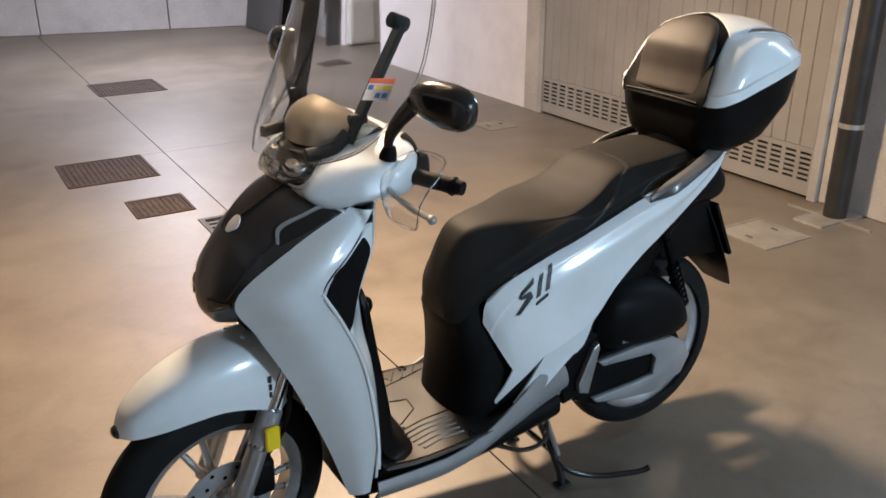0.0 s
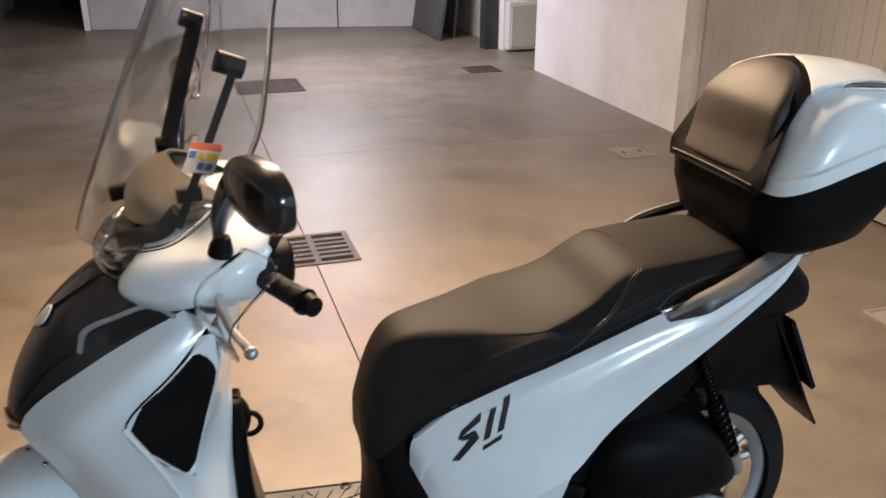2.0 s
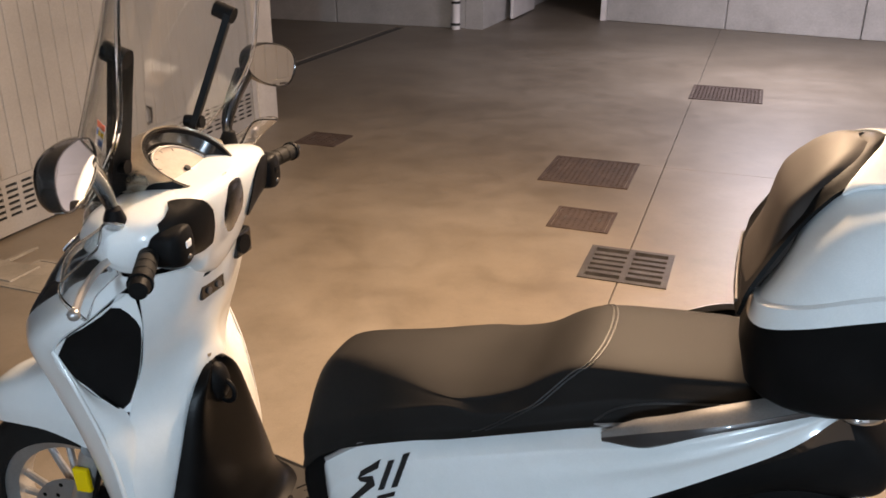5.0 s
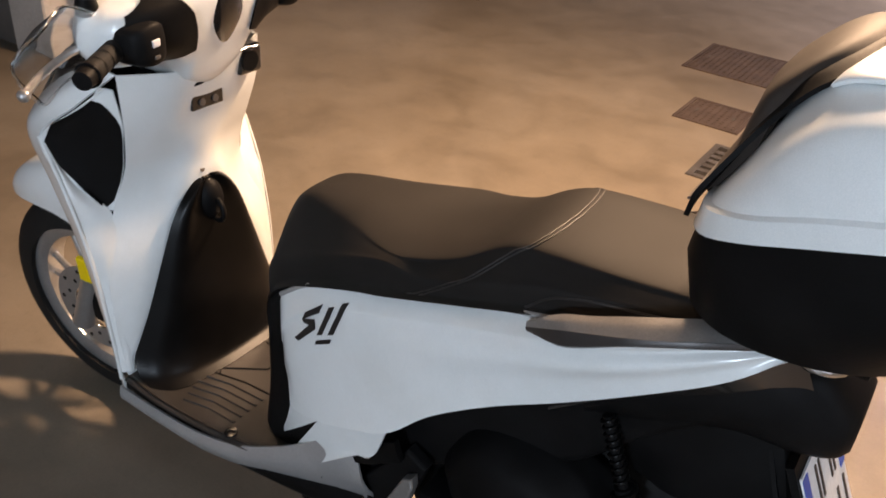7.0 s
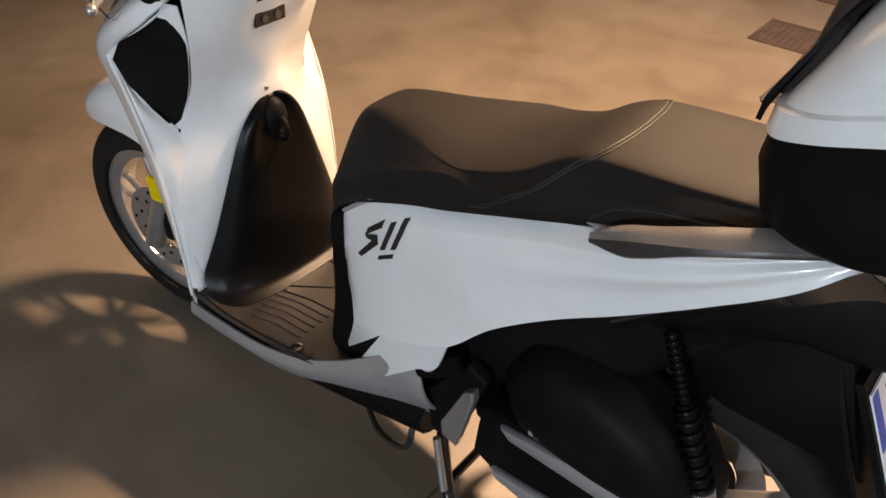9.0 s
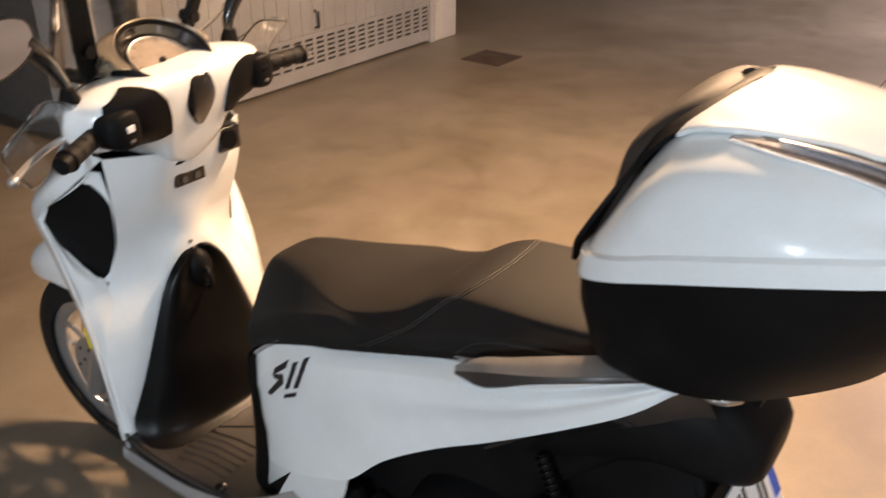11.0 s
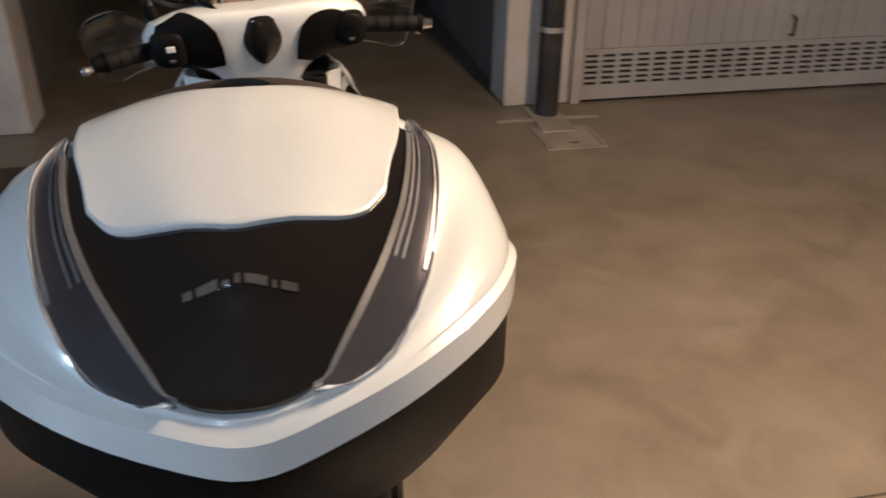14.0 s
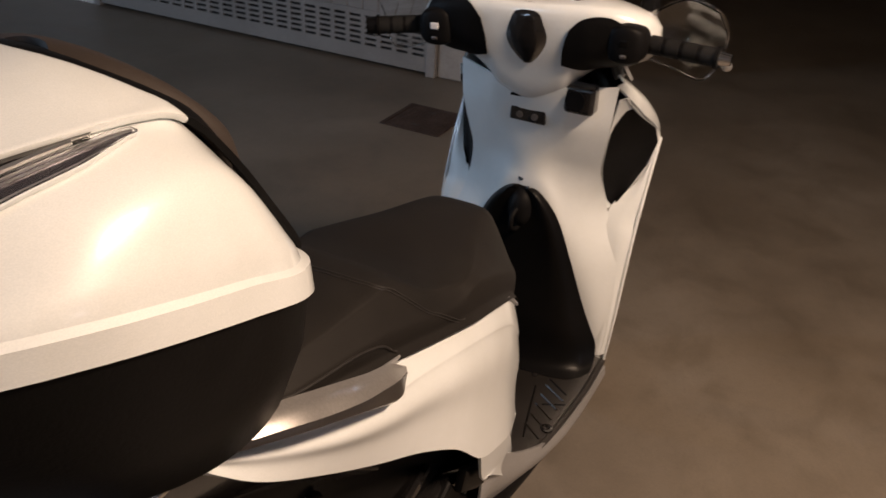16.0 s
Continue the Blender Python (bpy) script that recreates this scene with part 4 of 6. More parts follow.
    rc = [(0.147, 0.173, 0.864), (0.094, 0.200, 0.884), (0.060, 0.203, 0.898), (0.010, 0.205, 0.926), (-0.040, 0.196, 0.944), (-0.089, 0.181, 0.957), (-0.172, 0.138, 0.970)]
    rail = part("grab_rail", sheet([ra, [(0.5 * (p[0] + q[0]), 0.5 * (p[1] + q[1]), 0.5 * (p[2] + q[2]) + 0.0025) for p, q in zip(ra, rb)], rb], 34, 8, 0.010, s), M_WING, sc, "silver-grey satin grab rail", True, 50)
    part("rail_lip", sheet([[(x, y + 0.001, z + 0.0005) for x, y, z in rb], rc, [(x, y - 0.022, z - 0.006) for x, y, z in rc]], 34, 8, 0.004, s), M_NOSE, rail, "outer lip with its shade put into dark grey", True, 40)

# emblem on the side panel: a zigzag and two slanted bars
def side_strokes(s, pan):
    lab = "plain black slanted emblem stroke"
    for pts in ([(-0.002, 0.0), (0.012, -0.006), (0.056, 0.016), (0.050, 0.032)], [(0.012, 0.036), (0.020, 0.028), (0.056, 0.018), (0.048, 0.034)], [(0.012, 0.034), (0.020, 0.048), (0.064, 0.060), (0.060, 0.046)], [(0.064, 0.006), (0.078, 0.006), (0.096, 0.054), (0.082, 0.054)], [(0.094, 0.006), (0.108, 0.006), (0.128, 0.058), (0.114, 0.058)]):
        a, b, c, d = [(0.574 - 0.87 * u, 0.633 + 0.49 * u + v) for u, v in pts]
        part("emblem_stroke", drape(pan, [[a, d], [b, c]], (0, -s, 0), 0.0012, 8, 4), M_INK, sc, lab)
    a, b, c, d = [(0.574 - 0.87 * u, 0.633 + 0.49 * u + v) for u, v in ((0.062, -0.012), (0.064, -0.004), (0.104, -0.002), (0.102, -0.010))]
    part("emblem_bar", drape(pan, [[a, d], [b, c]], (0, -s, 0), 0.0012, 6, 3), M_INK, sc, "small dark emblem bar")


side_strokes(*PANELS[0])

# seat
def seat_rings():
    rings = []
    for x, wt, w, zt, zs, zb in ((0.722, 0.020, 0.050, 0.690, 0.655, 0.612), (0.715, 0.028, 0.075, 0.730, 0.670, 0.609), (0.699, 0.036, 0.093, 0.780, 0.692, 0.620), (0.676, 0.044, 0.106, 0.822, 0.715, 0.648), (0.648, 0.052, 0.115, 0.846, 0.732, 0.678), (0.600, 0.062, 0.125, 0.858, 0.764, 0.712), (0.520, 0.084, 0.139, 0.864, 0.806, 0.752), (0.450, 0.114, 0.148, 0.867, 0.838, 0.782), (0.400, 0.130, 0.151, 0.871, 0.853, 0.798), (0.350, 0.126, 0.152, 0.881, 0.851, 0.816), (0.290, 0.116, 0.151, 0.904, 0.866, 0.836), (0.240, 0.110, 0.150, 0.938, 0.886, 0.852), (0.200, 0.109, 0.149, 0.956, 0.900, 0.865), (0.150, 0.110, 0.147, 0.963, 0.916, 0.880), (0.060, 0.110, 0.143, 0.969, 0.935, 0.906), (-0.020, 0.104, 0.135, 0.974, 0.944, 0.925), (-0.065, 0.088, 0.118, 0.968, 0.944, 0.930)):
        h = zs - zb
        half = [(0, zt), (wt * 0.6, zt - 0.001), (wt, zt - 0.007), (wt + (w - wt) * 0.30, zt - 0.007 - (zt - 0.007 - zs) * 0.24), (wt + (w - wt) * 0.78, zs + (zt - zs) * 0.20), (w, zs - h * 0.05), (w, zb + h * 0.25), (w * 0.94, zb)]
        ring = [(x, y, z) for y, z in half] + [(x, -y, z) for y, z in reversed(half[1:])]
        rings.append(closed_ring(ring, 56))
    return rings


seat = part("seat", smooth_loft(seat_rings(), 84), M_SEAT, sc, "dark grey vinyl stepped seat", True, 60)
SEAT_TREE = BVHTree.FromPolygons([v.co[:] for v in seat.data.vertices], [p.vertices[:] for p in seat.data.polygons])


def on_seat(pts, r, n):
    out = []
    for p in spline(pts, n):
        hit, nrm, _, _ = SEAT_TREE.find_nearest(p)
        out.append(hit + (hit - Vector((hit.x, 0, 0.8))).normalized() * r * 0.25)
    return tube(out, r, n, 6)


for s, _ in SIDES:
    for d in (0.0, 0.007):
        part("seat_seam", on_seat([(0.375 - d, s * 0.153, 0.805), (0.325 - d, s * 0.154, 0.838), (0.268 - d, s * 0.150, 0.885), (0.222 - d, s * 0.132, 0.935), (0.190 - d, s * 0.110, 0.955), (0.176 - d, s * 0.06, 0.963), (0.172 - d, 0, 0.964)], 0.0013, 44), M_STITCH, seat, "raised double seat seam", True)
    part("seat_seam", on_seat([(0.165, s * 0.1485, 0.880), (0.135, s * 0.146, 0.908), (0.09, s * 0.144, 0.925), (0.04, s * 0.141, 0.934), (-0.05, s * 0.126, 0.944)], 0.0019, 30), M_STITCH, seat, "raised seat seam", True)


# ---- top case ----
def mid(x):
    """The case sits slightly askew: y of its centre line at x."""
    return 0.0095 - 0.017 * x


STEPS = [0, 0.5, 1, 2, 2.5, 3, 3.5, 4, 4.5, 5, 5.5, 6]


def at_steps(half):
    """Seven half-outline points brought to the twelve stations of the rim."""
    pts = spline(half, 61)
    return [tuple(pts[round(u * 10)]) for u in STEPS]


RIM_LOW = [(-0.030, 0, 1.107), (-0.030, 0.069, 1.106), (-0.025, 0.144, 1.102), (-0.043, 0.189, 1.104), (-0.088, 0.2125, 1.121), (-0.150, 0.2185, 1.143), (-0.220, 0.219, 1.165), (-0.290, 0.208, 1.182), (-0.362, 0.175, 1.191), (-0.425, 0.114, 1.192), (-0.461, 0.052, 1.186), (-0.474, 0, 1.179)]
RIM_TOP = [(-0.044, 0, 1.137), (-0.043, 0.069, 1.135), (-0.030, 0.142, 1.130), (-0.044, 0.186, 1.133), (-0.089, 0.2095, 1.147), (-0.150, 0.2155, 1.170), (-0.220, 0.217, 1.191), (-0.290, 0.208, 1.208), (-0.360, 0.174, 1.215), (-0.423, 0.112, 1.214), (-0.459, 0.050, 1.209), (-0.471, 0, 1.202)]
LEDGE = [(-0.050, 0, 1.141), (-0.048, 0.068, 1.139), (-0.036, 0.138, 1.134), (-0.050, 0.180, 1.137), (-0.091, 0.2035, 1.151), (-0.150, 0.2100, 1.174), (-0.218, 0.2115, 1.195), (-0.287, 0.2025, 1.212), (-0.356, 0.169, 1.219), (-0.418, 0.108, 1.218), (-0.453, 0.049, 1.213), (-0.465, 0, 1.206)]
FACET = [(-0.080, 0, 1.215), (-0.079, 0.066, 1.213), (-0.074, 0.128, 1.208), (-0.080, 0.158, 1.206), (-0.112, 0.180, 1.236), (-0.152, 0.1855, 1.254), (-0.200, 0.187, 1.261), (-0.258, 0.181, 1.257), (-0.330, 0.158, 1.240), (-0.403, 0.111, 1.2255), (-0.444, 0.055, 1.217), (-0.4605, 0, 1.2085)]
FACET_IN = [(x + (0.004 if i < 3 else -0.002), y * 0.975, z + (0.006 if i < 8 else 0.003)) for i, (x, y, z) in enumerate(FACET)]
SHOULDER = [(-0.103, 0, 1.281), (-0.105, 0.056, 1.280), (-0.111, 0.100, 1.277), (-0.124, 0.128, 1.275), (-0.150, 0.136, 1.280), (-0.195, 0.146, 1.283), (-0.250, 0.148, 1.280), (-0.305, 0.139, 1.272), (-0.360, 0.125, 1.256), (-0.406, 0.101, 1.234), (-0.436, 0.062, 1.2215), (-0.455, 0, 1.2115)]
INNER = [(-0.122, 0, 1.298), (-0.124, 0.052, 1.296), (-0.130, 0.086, 1.292), (-0.143, 0.115, 1.285), (-0.172, 0.125, 1.286), (-0.210, 0.131, 1.286), (-0.260, 0.125, 1.283), (-0.310, 0.114, 1.275), (-0.360, 0.095, 1.260), (-0.410, 0.067, 1.239), (-0.436, 0.042, 1.224), (-0.446, 0, 1.219)]
HATCH = [(-0.142, 0, 1.308), (-0.145, 0.042, 1.306), (-0.152, 0.072, 1.302), (-0.166, 0.096, 1.297), (-0.193, 0.103, 1.295), (-0.228, 0.103, 1.292), (-0.267, 0.098, 1.288), (-0.306, 0.088, 1.281), (-0.348, 0.070, 1.272), (-0.385, 0.047, 1.260), (-0.403, 0.027, 1.253), (-0.412, 0, 1.251)]
SPINE = [(-0.170, 0, 1.3135), (-0.172, 0, 1.3136), (-0.177, 0, 1.3137), (-0.188, 0, 1.3135), (-0.208, 0, 1.312), (-0.238, 0, 1.308), (-0.272, 0, 1.303), (-0.306, 0, 1.296), (-0.337, 0, 1.289), (-0.358, 0, 1.2825), (-0.370, 0, 1.278), (-0.378, 0, 1.274)]
DOME = [(0.5 * (a[0] + b[0]), a[1] * 0.5, a[2] + (b[2] - a[2]) * 0.78) for a, b in zip(HATCH, SPINE)]
BASE_TOP = [(x * 0.99 - 0.003, y * 0.985, z + 0.002) for x, y, z in RIM_LOW]
BASE_LIP = [(x * 0.987 - 0.004, y * 0.975, z - 0.006) for x, y, z in RIM_LOW]
BASE_MID = at_steps([(-0.020, 0, 1.055), (-0.024, 0.140, 1.053), (-0.060, 0.188, 1.055), (-0.150, 0.2145, 1.070), (-0.275, 0.207, 1.092), (-0.376, 0.130, 1.112), (-0.446, 0, 1.124)])
BASE_LOW = at_steps([(-0.036, 0, 0.992), (-0.038, 0.130, 0.990), (-0.072, 0.170, 0.990), (-0.150, 0.190, 0.994), (-0.245, 0.172, 1.006), (-0.345, 0.095, 1.030), (-0.390, 0, 1.040)])
BASE_FOOT = at_steps([(-0.060, 0, 0.958), (-0.062, 0.110, 0.958), (-0.090, 0.135, 0.958), (-0.150, 0.140, 0.960), (-0.220, 0.116, 0.966), (-0.300, 0.058, 0.985), (-0.345, 0, 0.995)])


def full_ring(half, n=88):
    pts = [(x, mid(x) + y * 1.006, z) for x, y, z in half] + [(x, mid(x) - y * 1.006, z) for x, y, z in half[-2:0:-1]]
    return closed_ring(pts, n)


case = part("top_case", loft([full_ring(r) for r in (BASE_FOOT, BASE_LOW, BASE_MID, BASE_LIP, BASE_TOP)], True), M_BLACK, sc, "white-lidded top case with black base", True, 50)
# seam grooves and the mounting foot of the base
part("base_foot", smooth_loft([closed_ring([(x0, -w, z), (x0, w + 0.02, z), (x1, w * 0.7 + 0.02, z), (x1, -w * 0.7, z)], 24) for z, x0, x1, w in ((0.942, -0.07, -0.235, 0.085), (0.962, -0.06, -0.25, 0.10), (0.990, -0.06, -0.26, 0.10))], 8), M_BLACK, case, "black mounting foot", True, 40)
lock = part("case_lock", rod((-0.437, mid(-0.44) - 0.004, 1.128), (-0.449, mid(-0.44) - 0.004, 1.126), 0.013, seg=24), M_BLACK, case, "round black lock barrel", True)
part("lock_slot", block(-0.4515, -0.4485, mid(-0.44) - 0.007, mid(-0.44) - 0.001, 1.120, 1.133, 0.0008, 1), M_ALLOY, lock, "small metal key slot")


def lid_mesh():
    low, top, ledge = full_ring(RIM_LOW), full_ring(RIM_TOP), full_ring(LEDGE)
    flank = [full_ring(r) for r in (LEDGE, FACET)]
    crown = [full_ring(r) for r in (FACET_IN, SHOULDER, INNER, HATCH, DOME, SPINE)]
    swell = [[a.lerp(b, f) + Vector((0, math.copysign(0.006 * math.sin(math.pi * f), a.y - mid(a.x)) if abs(a.y - mid(a.x)) > 0.1 else 0, 0)) for a, b in zip(*flank)] for f in (0.2, 0.4, 0.6, 0.8, 1.0)]
    cols = [spline([r[i] for r in crown], 25) for i in range(88)]
    edge = [p.lerp(c.copy(), 0.12) + Vector((0, 0, -0.0012)) for p, c in zip(low, full_ring(LEDGE))]
    bm = loft([edge, low, [a.lerp(b, 0.5) for a, b in zip(low, top)], top, ledge] + swell + [[c[j] for c in cols] for j in range(25)], False)
    bm.verts.ensure_lookup_table()
    for _ in range(8):
        bmesh.ops.smooth_vert(bm, verts=bm.verts[6 * 88:26 * 88], factor=0.5, use_axis_x=True, use_axis_y=True, use_axis_z=True)
    bmesh.ops.remove_doubles(bm, verts=bm.verts[:], dist=0.0008)
    bmesh.ops.dissolve_degenerate(bm, dist=0.0001, edges=bm.edges[:])
    return bm


lid = part("lid", lid_mesh(), M_WHITE, case, "pearl white domed lid", True, 30)


def on_lid(rows, off, nu, nv, thick):
    """Rows of (x, half-width) laid on the lid from above."""
    return drape(lid, [[(x, mid(x) + y) for x, y in r] for r in rows], (0, 0, -1), off, nu, nv, thick)


def both(half):
    return half + [(x, -y) for x, y in half[-2::-1]]


# raised white hatch in the middle of the lid
hatch = on_lid([both([(-0.118, 0.128), (-0.140, 0.085), (-0.160, 0.040), (-0.166, 0.0)]), both([(-0.165, 0.130), (-0.185, 0.088), (-0.200, 0.042), (-0.205, 0.0)]), both([(-0.225, 0.122), (-0.245, 0.085), (-0.260, 0.042), (-0.264, 0.0)]), both([(-0.270, 0.110), (-0.294, 0.080), (-0.308, 0.041), (-0.313, 0.0)]), both([(-0.308, 0.101), (-0.334, 0.080), (-0.348, 0.042), (-0.356, 0.0)])], 0.002, 44, 30, 0.007)
bmesh.ops.recalc_face_normals(hatch, faces=hatch.faces[:])
bmesh.ops.bevel(hatch, geom=[e for e in hatch.edges if e.calc_face_angle(0) > 1.0], offset=0.0022, segments=2, profile=0.5, affect="EDGES")
part("hatch", hatch, M_WHITE, lid, "raised pearl white hatch", True, 34)
# dark glossy panel below the hatch, reaching up between hatch and lenses
part("rear_panel", on_lid([both([(-0.196, 0.120), (-0.250, 0.106), (-0.298, 0.092), (-0.335, 0.052), (-0.352, 0.0)]), both([(-0.202, 0.126), (-0.262, 0.113), (-0.330, 0.090), (-0.385, 0.050), (-0.405, 0.0)]), both([(-0.207, 0.131), (-0.282, 0.120), (-0.368, 0.092), (-0.440, 0.044), (-0.4545, 0.0)])], 0.0016, 60, 22, 0.003), M_SMOKE, lid, "glossy dark brown rear panel", True, 50)
OUTER = [(-0.176, 0.1405), (-0.228, 0.149), (-0.280, 0.1445), (-0.331, 0.134), (-0.372, 0.1215), (-0.408, 0.101), (-0.434, 0.074), (-0.448, 0.043)]
INSIDE = [(-0.178, 0.136), (-0.222, 0.131), (-0.268, 0.124), (-0.315, 0.113), (-0.360, 0.096), (-0.400, 0.074), (-0.430, 0.054), (-0.4475, 0.041)]


def lens_band(f0, f1):
    return [[(a[0] + (b[0] - a[0]) * f, a[1] + (b[1] - a[1]) * f) for a, b in zip(INSIDE, OUTER)] for f in (f0, f1)]


def on_side(rows, s, *rest):
    return on_lid([[(x, s * y) for x, y in r] for r in rows], *rest)


for s, _ in SIDES:
    part("lens_backing", on_side(lens_band(0.0, 1.0), s, 0.0010, 46, 8, 0.001), M_LENSBACK, lid, "dark silvered lens backing", True, 50)
    for f0, f1, off in ((0.16, 0.24, 0.0022), (0.36, 0.42, 0.0022), (0.86, 0.93, 0.0022)):
        band = [r[:5] for r in lens_band(f0, f1)]
        part("lens_rib", on_side(band, s, off, 34, 3, 0.0012), M_ALLOY, lid, "bright ribs inside the lens", True, 50)
    part("lens", on_side(lens_band(0.02, 0.98), s, 0.0042, 46, 8, 0.0022), M_LENS, lid, "clear plastic rear lens", True, 50)
    part("chrome_strip", on_side([r[1:] for r in lens_band(-0.10, 0.06)], s, 0.0045, 40, 4, 0.0036), M_ALLOY, lid, "bright chrome strip along the lens", True, 50)
    part("lens_rim", on_side(lens_band(0.985, 1.05), s, 0.0012, 46, 3, 0.0034), M_WHITE, lid, "pale rim round the lens", True, 50)
y = -0.033
for w, dx in ((0.010, 0.0), (0.003, 0.001), (0.012, 0.0), (0.003, 0.0), (0.004, 0.002), (0.013, 0.0), (0.006, 0.0)):
    part("emblem_bar", on_lid([[(-0.392 - dx, y), (-0.392 - dx, y + w)], [(-0.3965, y), (-0.3965, y + w)]], 0.0046, 3, 3, 0.0015), M_CHROME, lid, "small bright emblem bar")
    y += w + 0.0026

# black front shell behind the backrest pad
rows = []
for z, xe, w, xc in ((1.098, -0.014, 0.150, -0.008), (1.118, -0.018, 0.157, -0.018), (1.135, -0.022, 0.157, -0.028), (1.173, -0.041, 0.148, -0.045), (1.221, -0.068, 0.138, -0.062), (1.263, -0.100, 0.131, -0.079), (1.286, -0.127, 0.116, -0.104), (1.304, -0.146, 0.080, -0.131), (1.3155, -0.162, 0.038, -0.155), (1.3185, -0.173, 0.006, -0.172)):
    c = mid(xe)
    rows.append([(xe + 0.002, c + w, z), (xe + 0.002 + (xc - xe) * 0.7, c + w * 0.80, z + 0.003), (xc + 0.003, c + w * 0.35, z + 0.004), (xc + 0.003, c - w * 0.35, z + 0.004), (xe + 0.002 + (xc - xe) * 0.7, c - w * 0.80, z + 0.003), (xe + 0.002, c - w, z)])
shell_bm = sheet(rows, 34, 34, 0.006)
part("backrest_trim", shell_bm, M_BLACK, case, "black trim round the backrest", True, 50)
# Grey tube put in for the glint along the lid's front edge.
part("lid_edge_glint", tube([(-0.010, mid(0) + 0.135, 1.112), (-0.008, mid(0) + 0.06, 1.1145), (-0.008, mid(0), 1.115), (-0.008, mid(0) - 0.06, 1.1145), (-0.010, mid(0) - 0.135, 1.112)], 0.0022, 30, 8), M_RAIL, case, "thin grey tube for the glint on the lid's front edge", True)


def backrest():
    rows = []
    for z, x, w in ((1.119, -0.022, 0.126), (1.126, -0.016, 0.130), (1.148, -0.025, 0.132), (1.178, -0.036, 0.132), (1.210, -0.042, 0.131), (1.245, -0.051, 0.126), (1.275, -0.075, 0.113), (1.297, -0.098, 0.092), (1.311, -0.120, 0.062), (1.317, -0.140, 0.028)):
        c = mid(x)
        back = 0.016 if z > 1.12 else 0.006
        rows.append([(x - back - 0.010, c + w, z - 0.004), (x - back * 0.45, c + w * 0.93, z - 0.001), (x - 0.001, c + w * 0.70, z + 0.001), (x + 0.004, c + w * 0.3, z + 0.002), (x + 0.004, c - w * 0.3, z + 0.002), (x - 0.001, c - w * 0.70, z + 0.001), (x - back * 0.45, c - w * 0.93, z - 0.001), (x - back - 0.010, c - w, z - 0.004)])
    return sheet(rows, 36, 30, 0.010)


part("backrest_pad", backrest(), M_PADV, case, "brown-black vinyl backrest pad", True, 55)

part("rail_bridge", tube([(-0.120, 0.135, 0.975), (-0.095, 0.09, 0.962), (-0.088, 0.0, 0.958), (-0.095, -0.09, 0.962), (-0.120, -0.135, 0.975)], 0.014, 24, 10), M_RAIL, sc, "grey bar joining the grab rails", True)
part("luggage_rack", block(-0.25, -0.03, -0.085, 0.10, 0.940, 0.962, 0.006), M_BLACK, sc, "black luggage rack plate")
for s, _ in SIDES:
    part("rack_strut", tube([(-0.05, s * 0.09, 0.965), (-0.12, s * 0.105, 0.955), (-0.2, s * 0.10, 0.945)], 0.012, 12, 8), M_GLOSS, sc, "", True)

# tail
part("tail_housing", smooth_loft([closed_ring([(x, -w, z0), (x, -w, z1), (x, w, z1), (x, w, z0)], 24) for x, w, z0, z1 in ((0.10, 0.10, 0.70, 0.86), (-0.02, 0.095, 0.74, 0.88), (-0.12, 0.09, 0.785, 0.915), (-0.20, 0.078, 0.785, 0.90), (-0.245, 0.065, 0.79, 0.865), (-0.262, 0.05, 0.80, 0.85))], 20), M_BLACK, sc, "black tail housing over the wheel", True, 60)
for s, _ in SIDES:
    part("tail_side", sheet([[(-0.172, s * 0.112, 0.962), (-0.10, s * 0.145, 0.905), (0.0, s * 0.158, 0.825), (0.10, s * 0.165, 0.745)], [(-0.20, s * 0.085, 0.89), (-0.12, s * 0.10, 0.84), (0.0, s * 0.10, 0.77), (0.10, s * 0.10, 0.69)]], 16, 6, 0.004), M_GLOSS, sc, "glossy black tail flank", True)
    part("indicator", ellipsoid((-0.198, s * 0.09, 0.940), (0.034, 0.026, 0.014), pose(0, 0, 0, 0, 0, s * 25)), M_CHROME, sc, "bright rear indicator", True)
part("tail_light", ellipsoid((-0.222, 0, 0.845), (0.034, 0.050, 0.012)), M_RED, sc, "red tail light", True)
nx = Vector((-0.222, 0, 0.757))
dn = (Vector((-0.300, 0, 0.600)) - nx).normalized()
up_n = Vector((-dn.z, 0, dn.x)) * -1


def plate_block(u0, u1, v0, v1, h0, h1, bm=None):
    b = bm or bmesh.new()
    vs = []
    for u in (u0, u1):
        for v in (v0, v1):
            for h in (h0, h1):
                vs.append(b.verts.new(nx + dn * v + Vector((0, u, 0)) + up_n * h))
    for q in ((0, 1, 3, 2), (4, 6, 7, 5), (0, 4, 5, 1), (2, 3, 7, 6), (0, 2, 6, 4), (1, 5, 7, 3)):
        b.faces.new([vs[i] for i in q])
    return b


plate = part("number_plate", plate_block(-0.0885, 0.0885, 0, 0.177, 0, 0.003), M_PLATEW, sc, "white plate with blue bands and dark bars")
for a in (-0.0885, 0.0665):
    part("blue_band", plate_block(a, a + 0.022, 0.004, 0.088, 0.003, 0.0042), M_BLUE, plate, "blue band")
for u, v in ((-0.046, 0.016), (-0.030, 0.016), (0.014, 0.016), (0.030, 0.016)):
    part("plate_bar", plate_block(u, u + 0.007, v, v + 0.058, 0.003, 0.0042), M_INK, plate, "dark bar")
for k in range(5):
    part("plate_bar", plate_block(-0.072 + k * 0.032, -0.064 + k * 0.032, 0.100, 0.162, 0.003, 0.0042), M_INK, plate, "dark bar")
part("tail_underside", prism([(0.06, 0.78), (-0.190, 0.80), (-0.222, 0.70), (-0.262, 0.60), (-0.16, 0.61), (-0.06, 0.615), (0.05, 0.65)], -0.080, 0.080, 0.01), M_BLACK, sc, "black tail underside", True, 40)
